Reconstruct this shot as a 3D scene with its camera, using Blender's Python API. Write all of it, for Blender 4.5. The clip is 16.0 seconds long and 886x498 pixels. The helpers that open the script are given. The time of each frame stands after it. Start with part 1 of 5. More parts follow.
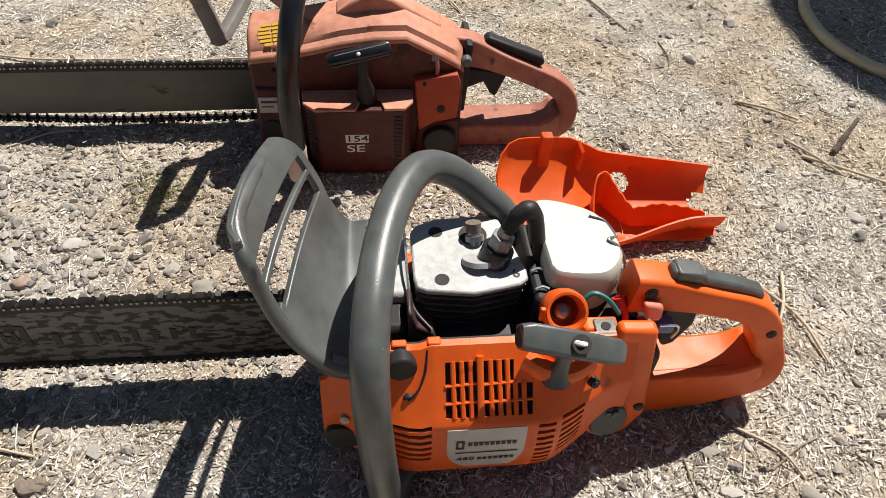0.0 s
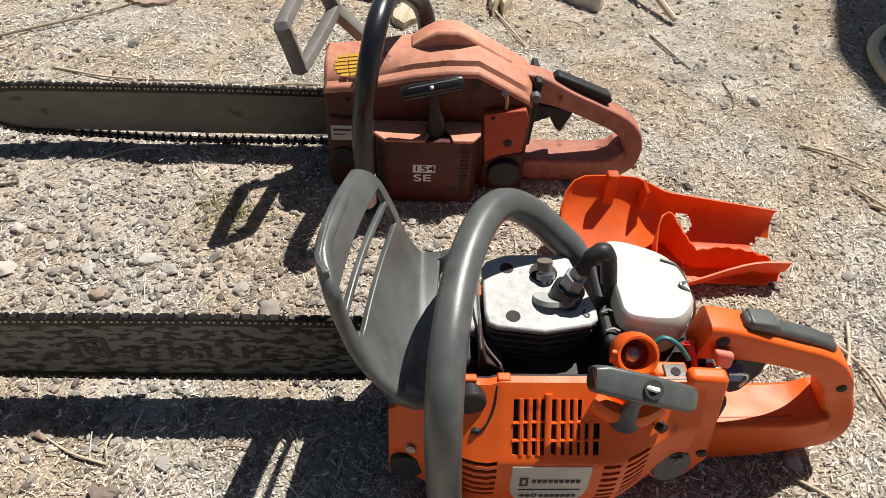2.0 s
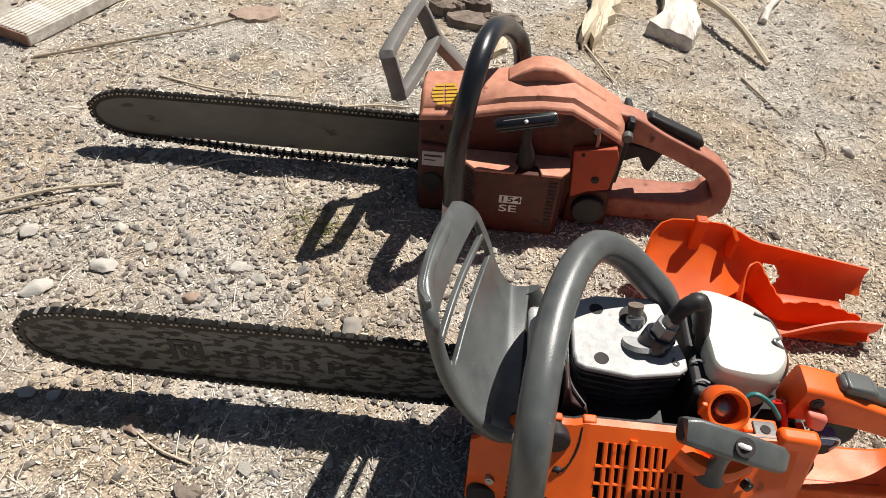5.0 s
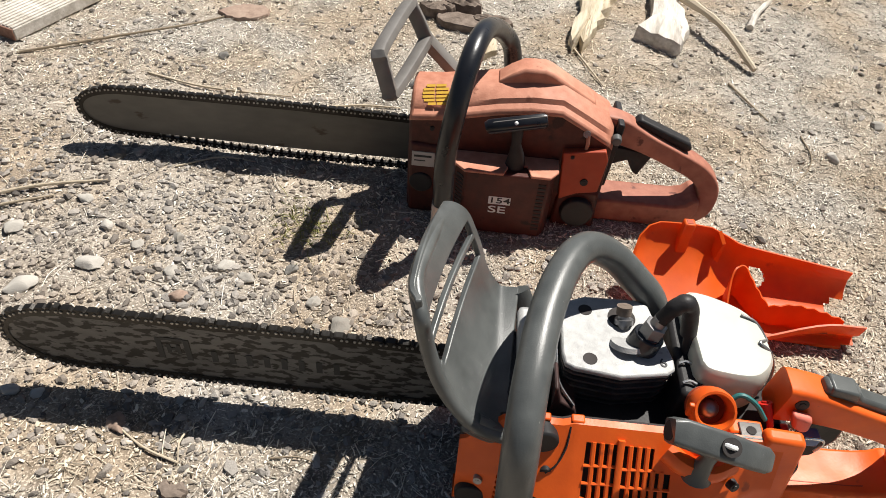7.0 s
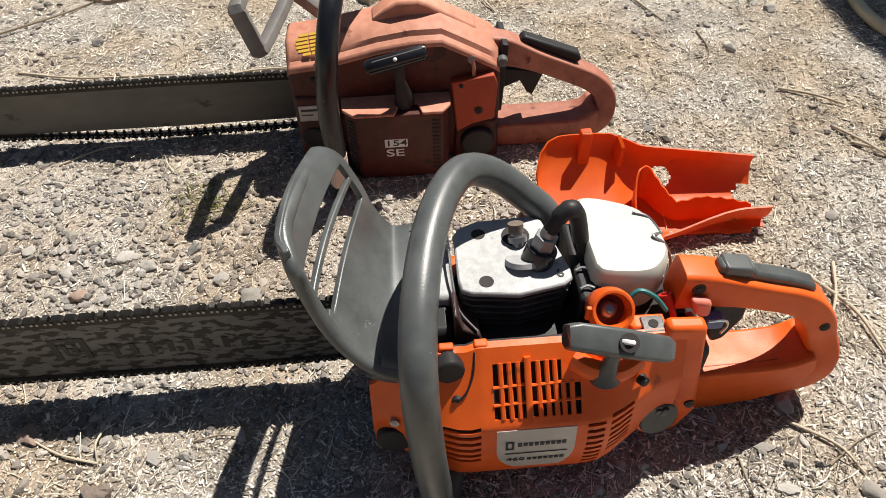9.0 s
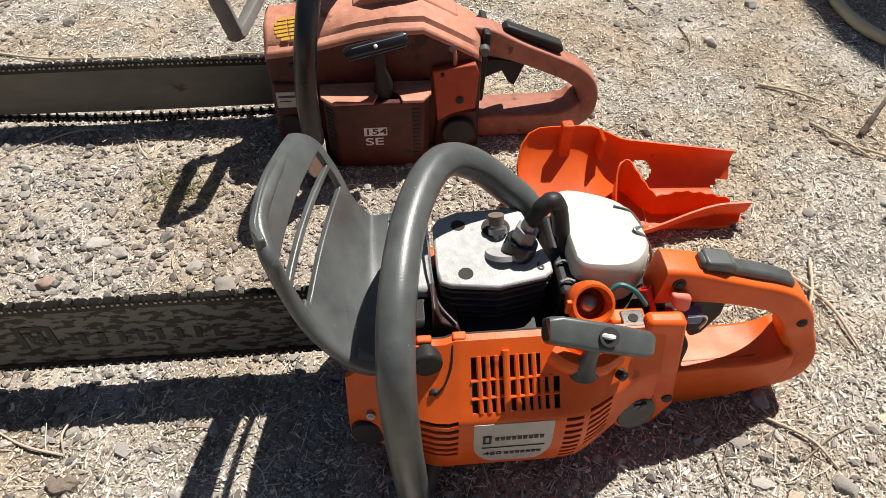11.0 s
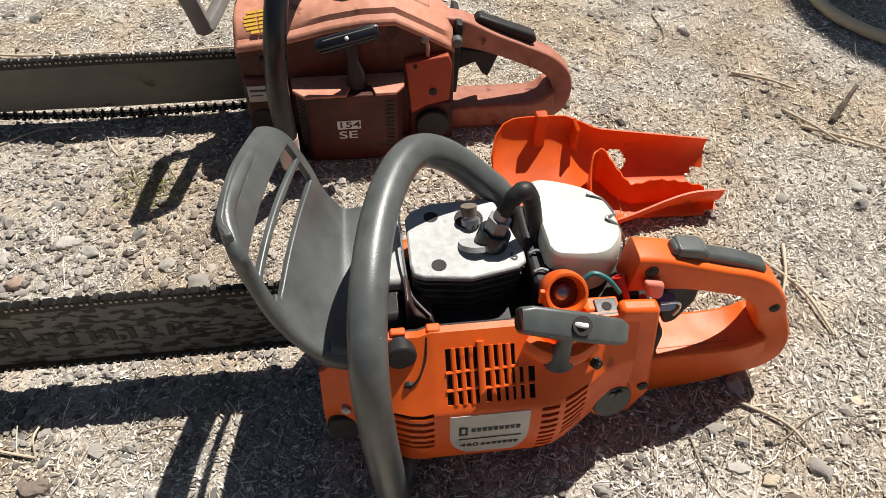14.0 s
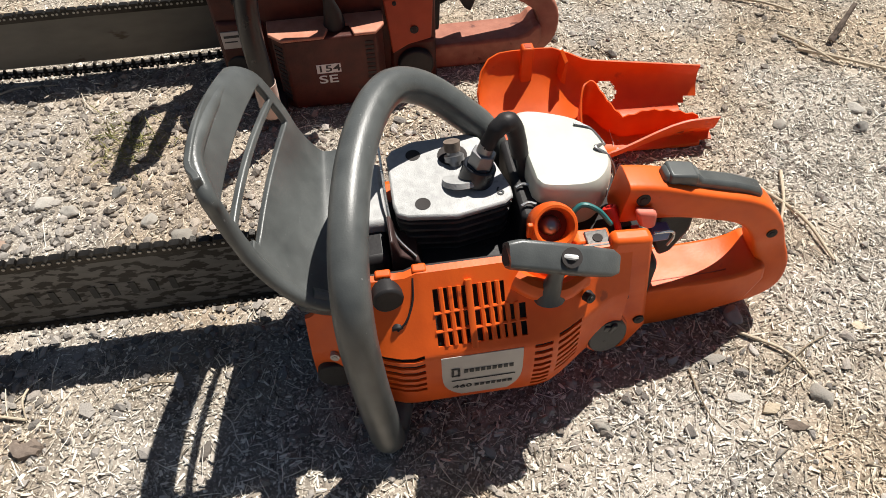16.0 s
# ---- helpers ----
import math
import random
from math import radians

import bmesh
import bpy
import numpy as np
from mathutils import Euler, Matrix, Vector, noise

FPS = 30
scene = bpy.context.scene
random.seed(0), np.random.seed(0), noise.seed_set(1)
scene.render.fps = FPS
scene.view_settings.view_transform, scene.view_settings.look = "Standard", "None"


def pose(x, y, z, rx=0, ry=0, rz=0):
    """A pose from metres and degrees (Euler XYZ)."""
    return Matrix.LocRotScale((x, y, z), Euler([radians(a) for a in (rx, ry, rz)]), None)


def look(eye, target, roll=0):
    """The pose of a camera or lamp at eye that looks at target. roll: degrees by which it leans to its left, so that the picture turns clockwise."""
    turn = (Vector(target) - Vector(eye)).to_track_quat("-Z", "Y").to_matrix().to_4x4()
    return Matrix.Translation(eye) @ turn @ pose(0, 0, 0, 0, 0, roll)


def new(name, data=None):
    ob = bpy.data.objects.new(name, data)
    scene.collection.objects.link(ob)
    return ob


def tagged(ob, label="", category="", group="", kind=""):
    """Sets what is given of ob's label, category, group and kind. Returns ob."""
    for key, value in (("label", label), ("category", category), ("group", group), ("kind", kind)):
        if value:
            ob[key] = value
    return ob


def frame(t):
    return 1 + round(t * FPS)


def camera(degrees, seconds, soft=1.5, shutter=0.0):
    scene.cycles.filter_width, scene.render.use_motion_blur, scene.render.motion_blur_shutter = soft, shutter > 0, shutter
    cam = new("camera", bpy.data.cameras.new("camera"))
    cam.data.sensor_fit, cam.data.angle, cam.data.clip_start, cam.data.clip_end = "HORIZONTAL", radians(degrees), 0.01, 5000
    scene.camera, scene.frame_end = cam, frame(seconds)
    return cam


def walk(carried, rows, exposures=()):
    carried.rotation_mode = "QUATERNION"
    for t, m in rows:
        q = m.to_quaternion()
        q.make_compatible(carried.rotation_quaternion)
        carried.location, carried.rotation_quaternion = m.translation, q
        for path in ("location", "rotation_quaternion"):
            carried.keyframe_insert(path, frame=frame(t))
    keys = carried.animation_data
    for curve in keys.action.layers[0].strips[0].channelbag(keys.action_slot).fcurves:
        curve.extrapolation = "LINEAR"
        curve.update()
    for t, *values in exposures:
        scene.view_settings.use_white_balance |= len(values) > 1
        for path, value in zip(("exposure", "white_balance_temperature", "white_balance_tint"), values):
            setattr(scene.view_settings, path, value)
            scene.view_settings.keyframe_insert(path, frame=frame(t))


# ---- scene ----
cam = camera(63.7, 16.0, 0.8)
PATH = [
    (0, (0.0132, 0.0627, 0.6292), (-0.0132, 0.8124, -0.1755), 3.7),
    (0.5, (0.011, 0.0638, 0.6336), (-0.0182, 0.8206, -0.1645), 3.7),
    (1, (0.0066, 0.0638, 0.6424), (-0.0237, 0.8305, -0.1463), 4.1),
    (1.5, (-0.0022, 0.0605, 0.6468), (-0.0501, 0.8399, -0.1281), 4.2),
    (2, (-0.0187, 0.0594, 0.6446), (-0.1045, 0.8256, -0.1397), 3.4),
    (2.5, (-0.0429, 0.0561, 0.6413), (-0.1711, 0.8074, -0.1524), 3.7),
    (3, (-0.0484, 0.0528, 0.6435), (-0.2096, 0.8003, -0.1474), 2.2),
    (3.5, (-0.0517, 0.0528, 0.6435), (-0.2184, 0.797, -0.1496), 2.6),
    (4, (-0.0561, 0.0506, 0.6567), (-0.2354, 0.8113, -0.1172), 2.5),
    (4.5, (-0.055, 0.0495, 0.6567), (-0.2299, 0.8135, -0.115), 2.8),
    (4.7, (-0.0539, 0.0528, 0.66), (-0.2294, 0.8184, -0.11), 3.2),
    (7, (-0.0572, 0.0495, 0.6589), (-0.209, 0.8261, -0.1056), 5.2),
    (7.5, (-0.0605, 0.0484, 0.6578), (-0.2184, 0.8239, -0.1062), 5.2),
    (8, (-0.066, 0.0473, 0.6611), (-0.2293, 0.8245, -0.1007), 5.7),
    (8.5, (-0.0242, 0.0539, 0.6347), (-0.1628, 0.8063, -0.1551), 1.4),
    (9, (0.0099, 0.0627, 0.6347), (-0.077, 0.8047, -0.1727), -1.6),
    (9.2, (0.0088, 0.0638, 0.6347), (-0.0803, 0.8019, -0.176), -1.5),
    (11.3, (0.0077, 0.0693, 0.627), (-0.0407, 0.803, -0.1914), 1.3),
    (11.5, (0.0099, 0.0693, 0.6281), (-0.0374, 0.8003, -0.1925), 1.0),
    (12, (0.0176, 0.0726, 0.6226), (-0.0083, 0.7903, -0.2107), 1.4),
    (12.5, (0.0165, 0.0726, 0.6248), (-0.0204, 0.7969, -0.2024), 0.6),
    (13, (0.0187, 0.0726, 0.6237), (0.0022, 0.7947, -0.2057), 1.6),
    (13.5, (0.0187, 0.0704, 0.6248), (-0.0104, 0.7975, -0.1997), 1.0),
    (14, (0.0165, 0.0704, 0.6237), (-0.0088, 0.8008, -0.1986), 1.6),
    (14.5, (0.0385, 0.0726, 0.6006), (0.0094, 0.7491, -0.2662), -2.8),
    (15, (0.0286, 0.0715, 0.5962), (-0.0022, 0.7425, -0.275), -1.4),
    (15.5, (0.0319, 0.0748, 0.5951), (0.0072, 0.7392, -0.281), -1.5),
    (16, (0.0297, 0.0737, 0.6006), (0.0044, 0.7502, -0.2667), -1.2),
]
walk(cam, [(t, look(eye, target, roll)) for t, eye, target, roll in PATH], [(0.0, 0.61), (16.0, 0.61)])

# ---- light ----
SUN_WAY = Vector((0.323, 0.473, 1.0)).normalized()
sky_world = bpy.data.worlds.new("sky")
scene.world = sky_world
sky_world.use_nodes = True
wn = sky_world.node_tree.nodes
sky = wn.new("ShaderNodeTexSky")
sky.sky_type, sky.sun_disc = "NISHITA", False
sky.sun_elevation, sky.sun_rotation = math.asin(SUN_WAY.z), math.atan2(SUN_WAY.x, SUN_WAY.y)
wn["Background"].inputs["Strength"].default_value = 0.029
sky_world.node_tree.links.new(sky.outputs[0], wn["Background"].inputs["Color"])
sun_data = bpy.data.lights.new("sun", "SUN")
sun_data.energy, sun_data.angle, sun_data.color = 4.8, radians(0.55), (1.0, 0.955, 0.885)
new("sun", sun_data).matrix_world = look(SUN_WAY * 6, (0, 0, 0))


# ---- materials ----
def material(name, low, high, rough=0.5, metal=0.0, grain=60.0, stain=9.0, bump=0.15, fine=400.0, contrast=(0.35, 0.65), per="", spec=0.5, see_through=0.0, flecks=None, stretch=None, patch=None):
    """Two colours mixed by noise at two scales, with fine relief; per: vary by object or by loose piece."""
    m = bpy.data.materials.new(name)
    m.use_nodes = True
    n, li = m.node_tree.nodes, m.node_tree.links
    b = n["Principled BSDF"]
    where = n.new("ShaderNodeTexCoord").outputs["Object"]
    plain = where
    if stretch:
        mp = n.new("ShaderNodeMapping")
        mp.inputs["Scale"].default_value = stretch
        li.new(where, mp.inputs["Vector"])
        where = mp.outputs[0]

    def noise_of(scale, detail):
        q = n.new("ShaderNodeTexNoise")
        q.inputs["Scale"].default_value, q.inputs["Detail"].default_value = scale, detail
        li.new(where, q.inputs["Vector"])
        return q.outputs["Fac"]

    def mathed(op, a, c):
        q = n.new("ShaderNodeMath")
        q.operation = op
        for k, v in enumerate((a, c)):
            if isinstance(v, (int, float)):
                q.inputs[k].default_value = v
            else:
                li.new(v, q.inputs[k])
        return q.outputs[0]

    mixed = mathed("ADD", mathed("MULTIPLY", noise_of(stain, 5), 0.6), mathed("MULTIPLY", noise_of(grain, 4), 0.4))
    if per:
        if per == "island":
            g = n.new("ShaderNodeNewGeometry").outputs["Random Per Island"]
        else:
            g = n.new("ShaderNodeObjectInfo").outputs["Random"]
        mixed = mathed("ADD", mathed("MULTIPLY", mixed, 0.4), mathed("MULTIPLY", g, 0.6))
    ramp = n.new("ShaderNodeValToRGB")
    e = ramp.color_ramp.elements
    e[0].position, e[1].position = contrast
    e[0].color, e[1].color = (*low, 1), (*high, 1)
    li.new(mixed, ramp.inputs[0])
    colour = ramp.outputs[0]
    if flecks:
        tone, scale, edge = flecks
        r2 = n.new("ShaderNodeValToRGB")
        r2.color_ramp.elements[0].position, r2.color_ramp.elements[1].position = edge, edge + 0.05
        li.new(noise_of(scale, 6), r2.inputs[0])
        mx = n.new("ShaderNodeMix")
        mx.data_type = "RGBA"
        li.new(r2.outputs[0], mx.inputs[0])
        li.new(colour, mx.inputs[6])
        mx.inputs[7].default_value = (*tone, 1)
        colour = mx.outputs[2]
    if patch:
        # broad tinted patches, as earth and dust lie
        tint, scale = patch
        pn = n.new("ShaderNodeTexNoise")
        pn.inputs["Scale"].default_value, pn.inputs["Detail"].default_value = scale, 4
        li.new(plain, pn.inputs["Vector"])
        r3 = n.new("ShaderNodeValToRGB")
        r3.color_ramp.elements[0].position, r3.color_ramp.elements[1].position = 0.42, 0.60
        li.new(pn.outputs["Fac"], r3.inputs[0])
        tm = n.new("ShaderNodeMix")
        tm.data_type, tm.blend_type = "RGBA", "MULTIPLY"
        li.new(r3.outputs[0], tm.inputs[0])
        li.new(colour, tm.inputs[6])
        tm.inputs[7].default_value = (*tint, 1)
        colour = tm.outputs[2]
    li.new(colour, b.inputs["Base Color"])
    b.inputs["Metallic"].default_value = metal
    b.inputs["Specular IOR Level"].default_value = spec
    li.new(mathed("ADD", mathed("MULTIPLY", noise_of(grain * 0.7, 3), 0.25), rough - 0.12), b.inputs["Roughness"])
    bp = n.new("ShaderNodeBump")
    bp.inputs["Strength"].default_value, bp.inputs["Distance"].default_value = bump, 0.001
    li.new(noise_of(fine, 4), bp.inputs["Height"])
    li.new(bp.outputs[0], b.inputs["Normal"])
    if see_through:
        tr = n.new("ShaderNodeBsdfTranslucent")
        li.new(colour, tr.inputs["Color"])
        ms = n.new("ShaderNodeMixShader")
        ms.inputs[0].default_value = see_through
        li.new(b.outputs[0], ms.inputs[1])
        li.new(tr.outputs[0], ms.inputs[2])
        li.new(ms.outputs[0], n["Material Output"].inputs["Surface"])
    return m


ORANGE = material("orange_plastic", (0.66, 0.088, 0.009), (0.78, 0.120, 0.011), 0.45, bump=0.12, spec=0.35, stain=16, flecks=((0.42, 0.060, 0.012), 38.0, 0.68))
ORANGE_SHELL = material("orange_shell_plastic", (0.74, 0.105, 0.010), (0.84, 0.145, 0.013), 0.45, bump=0.1, see_through=0.36, flecks=((0.55, 0.07, 0.01), 30.0, 0.68))
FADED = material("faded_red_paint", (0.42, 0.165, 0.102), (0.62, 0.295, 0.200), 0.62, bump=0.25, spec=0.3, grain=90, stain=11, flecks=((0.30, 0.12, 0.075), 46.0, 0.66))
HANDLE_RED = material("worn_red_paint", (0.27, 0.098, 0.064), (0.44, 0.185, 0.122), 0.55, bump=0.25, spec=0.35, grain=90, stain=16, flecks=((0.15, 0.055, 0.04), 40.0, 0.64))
# brick red with oily flecks, darkened to carry the shade of upright sides
SHADED_RED = material("shaded_brick_red_paint", (0.050, 0.015, 0.011), (0.105, 0.030, 0.021), 0.5, bump=0.25, spec=0.3, grain=90, stain=16, flecks=((0.030, 0.013, 0.011), 34.0, 0.62))
FADED_RED = material("red_paint", (0.33, 0.05, 0.02), (0.44, 0.075, 0.03), 0.55, bump=0.2, spec=0.3)
GREY_PLASTIC = material("grey_rubber_plastic", (0.056, 0.060, 0.059), (0.104, 0.111, 0.108), 0.36, bump=0.16, fine=700, stain=18, flecks=((0.20, 0.20, 0.195), 260.0, 0.7))
GUARD_154 = material("weathered_grey_plastic", (0.13, 0.12, 0.11), (0.19, 0.178, 0.165), 0.6, bump=0.2)
BLACK = material("black_plastic", (0.016, 0.015, 0.016), (0.034, 0.032, 0.032), 0.5, bump=0.2, spec=0.25)
BLACK_GLOSS = material("black_glossy_rubber", (0.008, 0.009, 0.012), (0.018, 0.019, 0.023), 0.3, bump=0.1)
# near-black that stands in for the shade inside slots, holes and bays
VOID = material("recess_shade_black", (0.020, 0.016, 0.015), (0.036, 0.029, 0.027), 0.8, bump=0.2)
ALU = material("cast_aluminium", (0.33, 0.33, 0.325), (0.52, 0.52, 0.51), 0.6, metal=0.2, grain=140, bump=0.4, fine=900, flecks=((0.3, 0.3, 0.29), 90.0, 0.66))
HEAT_SHIELD = material("brown_heat_shield", (0.045, 0.026, 0.024), (0.085, 0.050, 0.045), 0.4, bump=0.2)
FIN = material("sooty_metal", (0.075, 0.070, 0.066), (0.16, 0.152, 0.145), 0.5, metal=0.3, bump=0.4)
STEEL = material("steel", (0.24, 0.24, 0.25), (0.42, 0.41, 0.40), 0.38, metal=0.8, bump=0.2)
CHROME = material("bright_metal", (0.62, 0.62, 0.6), (0.8, 0.8, 0.78), 0.28, metal=0.9, bump=0.3)
WHITE_TANK = material("milky_white_plastic", (0.52, 0.53, 0.46), (0.62, 0.63, 0.56), 0.5, bump=0.1, see_through=0.15)
CHAIN = material("oily_chain_steel", (0.012, 0.011, 0.010), (0.05, 0.045, 0.04), 0.42, metal=0.7, bump=0.3)
RIVET = material("worn_rivet_steel", (0.30, 0.28, 0.25), (0.45, 0.43, 0.4), 0.4, metal=0.6)
BAR_WORN = material("worn_bar_paint", (0.10, 0.096, 0.09), (0.155, 0.148, 0.138), 0.55, metal=0.2, stain=30, grain=120, stretch=(0.5, 1.0, 1.2), flecks=((0.018, 0.015, 0.013), 130.0, 0.49))
BAR_PLAIN = material("dull_bar_steel", (0.095, 0.090, 0.078), (0.15, 0.14, 0.122), 0.5, metal=0.3, stain=9, stretch=(0.5, 1, 1.2), flecks=((0.06, 0.045, 0.034), 46.0, 0.66))
MARK_DARK = material("dark_print", (0.02, 0.02, 0.02), (0.035, 0.035, 0.035), 0.6)
MARK_WHITE = material("white_print", (0.72, 0.72, 0.7), (0.8, 0.8, 0.78), 0.6)
LABEL = material("silver_label", (0.42, 0.38, 0.35), (0.55, 0.51, 0.47), 0.45, metal=0.1, bump=0.05)
YELLOW = material("yellow_sticker", (0.62, 0.36, 0.03), (0.75, 0.46, 0.05), 0.55)
RED = material("red_rubber", (0.55, 0.02, 0.015), (0.65, 0.035, 0.02), 0.45)
PINK = material("sunbleached_red_plastic", (0.62, 0.16, 0.11), (0.7, 0.2, 0.14), 0.55)
BLUE = material("blue_plastic", (0.06, 0.12, 0.28), (0.09, 0.17, 0.35), 0.4)
TEAL = material("green_wire", (0.02, 0.13, 0.13), (0.04, 0.2, 0.19), 0.4)
BEIGE = material("beige_tape", (0.55, 0.42, 0.35), (0.65, 0.5, 0.42), 0.7)
SOIL = material("dry_soil", (0.13, 0.113, 0.095), (0.44, 0.392, 0.333), 0.95, grain=260, stain=16, bump=1.0, fine=350, spec=0.1, flecks=((0.58, 0.53, 0.465), 420.0, 0.55), patch=((0.92, 0.83, 0.73), 5.0))
GRAVEL = material("grey_gravel", (0.095, 0.085, 0.078), (0.46, 0.425, 0.385), 0.9, grain=300, bump=0.8, fine=700, contrast=(0.1, 0.85), per="island", spec=0.15, patch=((0.94, 0.87, 0.80), 4.0))
STONE = material("pale_stone", (0.27, 0.25, 0.22), (0.46, 0.43, 0.385), 0.9, grain=220, stain=60, bump=0.6, fine=600, per="object", spec=0.15)
STONE_DARK = material("dark_stone", (0.12, 0.115, 0.105), (0.25, 0.235, 0.215), 0.9, grain=220, stain=60, bump=0.6, fine=600, spec=0.15)
STONE_RED = material("reddish_stone", (0.26, 0.185, 0.145), (0.38, 0.285, 0.225), 0.9, grain=220, stain=60, bump=0.6, spec=0.15)
STRAW = material("straw_and_chips", (0.14, 0.118, 0.092), (0.98, 0.93, 0.83), 0.85, grain=200, bump=0.4, contrast=(0.20, 0.76), per="island", spec=0.15, patch=((0.94, 0.87, 0.77), 5.0))
GRASS = material("dry_green_grass", (0.12, 0.13, 0.04), (0.36, 0.33, 0.14), 0.8, per="island", contrast=(0.1, 0.85), spec=0.15)
TWIG = material("dry_twig", (0.26, 0.21, 0.15), (0.52, 0.44, 0.33), 0.85, grain=300, bump=0.5, per="object", spec=0.15)
BARK = material("grey_bark", (0.11, 0.086, 0.07), (0.25, 0.20, 0.165), 0.9, grain=120, stain=40, bump=1.0, fine=260, spec=0.1)
WOOD = material("split_pale_wood", (0.36, 0.29, 0.19), (0.66, 0.58, 0.45), 0.8, grain=190, stain=60, bump=1.0, fine=420, spec=0.15, stretch=(1.0, 0.12, 1.0), flecks=((0.26, 0.19, 0.12), 150.0, 0.64))
WOOD_WHITE = material("bleached_wood", (0.42, 0.375, 0.32), (0.70, 0.66, 0.60), 0.8, grain=190, stain=60, bump=1.0, fine=420, spec=0.15, stretch=(1.0, 0.14, 1.0), flecks=((0.30, 0.25, 0.20), 150.0, 0.66))
BOARD_END = material("reddish_sawn_wood", (0.20, 0.10, 0.07), (0.32, 0.19, 0.14), 0.85, grain=150, stain=40, bump=0.6, spec=0.1)
HOSE = material("cream_hose", (0.55, 0.48, 0.30), (0.66, 0.58, 0.38), 0.5, bump=0.1)
CASTER = material("dark_caster", (0.05, 0.05, 0.05), (0.09, 0.085, 0.08), 0.8)


# ---- mesh helpers ----
def part(name, bm, mats, parent=None, label="", bevel=0.0, smooth=True, mod=None):
    """Link a bmesh as one mesh object under a thing or a part."""
    me = bpy.data.meshes.new(name)
    bmesh.ops.recalc_face_normals(bm, faces=bm.faces[:])
    bm.to_mesh(me)
    bm.free()
    for m in mats if isinstance(mats, (list, tuple)) else (mats,):
        me.materials.append(m)
    if smooth:
        me.polygons.foreach_set("use_smooth", [True] * len(me.polygons))
        me.set_sharp_from_angle(angle=radians(35))
    ob = new(name, me)
    if parent:
        ob.parent = parent
    if label:
        tagged(ob, label)
    if bevel:
        b = ob.modifiers.new("edge", "BEVEL")
        b.width, b.segments, b.limit_method, b.angle_limit = bevel, 2, "ANGLE", radians(40)
        b.harden_normals = False
    return ob


def prism(bm, outline, v0, v1, axis="v", mi=0):
    """Extrude a (u, z) outline from v0 to v1 (axis v), or a (u, v) outline from z0 to z1 (axis z)."""
    def at(p, w):
        return (p[0], w, p[1]) if axis == "v" else (p[0], p[1], w)
    a = [bm.verts.new(at(p, v0)) for p in outline]
    b = [bm.verts.new(at(p, v1)) for p in outline]
    fs = [bm.faces.new(a), bm.faces.new(b[::-1])]
    k = len(outline)
    fs += [bm.faces.new((a[i], b[i], b[(i + 1) % k], a[(i + 1) % k])) for i in range(k)]
    for f in fs:
        f.material_index = mi
    return bm


def box(bm, lo, hi, m=None, mi=0):
    vs = [Vector((x, y, z)) for x in (lo[0], hi[0]) for y in (lo[1], hi[1]) for z in (lo[2], hi[2])]
    vs = [bm.verts.new(m @ v if m else v) for v in vs]
    for q in ((0, 1, 3, 2), (4, 6, 7, 5), (0, 4, 5, 1), (2, 3, 7, 6), (0, 2, 6, 4), (1, 5, 7, 3)):
        bm.faces.new([vs[i] for i in q]).material_index = mi
    return bm


def smooth_step(a, b, x):
    t = min(1, max(0, (x - a) / (b - a)))
    return t * t * (3 - 2 * t)


def rounded(points, steps=6):
    """A Catmull-Rom curve through the points."""
    p = [Vector(q) for q in points]
    p = [2 * p[0] - p[1]] + p + [2 * p[-1] - p[-2]]
    out = []
    for i in range(1, len(p) - 2):
        a, b, c, d = p[i - 1:i + 3]
        for k in range(steps):
            t = k / steps
            out.append(0.5 * (2 * b + (c - a) * t + (2 * a - 5 * b + 4 * c - d) * t * t + (3 * b - a - 3 * c + d) * t ** 3))
    return out + [p[-2]]


def sweep(bm, path, radii, segs=12, side=None, power=2.0, mi=0, flat_rib=0.0):
    """A tube along path; radii: one number, or a pair (across the side axis, along it) for each point or for all."""
    n = len(path)
    rings, ref = [], None
    for i, c in enumerate(path):
        t = (path[min(i + 1, n - 1)] - path[max(i - 1, 0)]).normalized()
        if side is not None:
            bi = (Vector(side) - Vector(side).dot(t) * t).normalized()
        else:
            ref = ref if ref is not None else (Vector((0, 1, 0)) if abs(t.y) < 0.9 else Vector((1, 0, 0)))
            bi = (ref - ref.dot(t) * t).normalized()
            ref = bi
        nn = t.cross(bi)
        r = radii[i] if isinstance(radii, list) else radii
        ra, rb = r if isinstance(r, tuple) else (r, r)
        ring = []
        for k in range(segs):
            an = 2 * math.pi * k / segs
            cx, sx = math.cos(an), math.sin(an)
            px = math.copysign(abs(cx) ** (2 / power), cx)
            py = math.copysign(abs(sx) ** (2 / power), sx)
            rib = 1 - flat_rib * (k % 2)
            ring.append(bm.verts.new(c + (nn * px * ra + bi * py * rb) * rib))
        rings.append(ring)
    for a, b in zip(rings, rings[1:]):
        for k in range(segs):
            bm.faces.new((a[k], a[(k + 1) % segs], b[(k + 1) % segs], b[k])).material_index = mi
    bm.faces.new(rings[0][::-1]).material_index = mi
    bm.faces.new(rings[-1]).material_index = mi
    return bm


def cyl(bm, p0, p1, r0, r1=None, segs=20, mi=0):
    return sweep(bm, [Vector(p0), Vector(p1)], [(r0, r0), (r1 or r0, r1 or r0)], segs, mi=mi)


def ball(bm, c, r, squash=(1, 1, 1), sub=2, mi=0):
    got = bmesh.ops.create_icosphere(bm, subdivisions=sub, radius=r, matrix=Matrix.Translation(c) @ Matrix.Diagonal((*squash, 1)))
    for v in got["verts"]:
        for f in v.link_faces:
            f.material_index = mi
    return bm


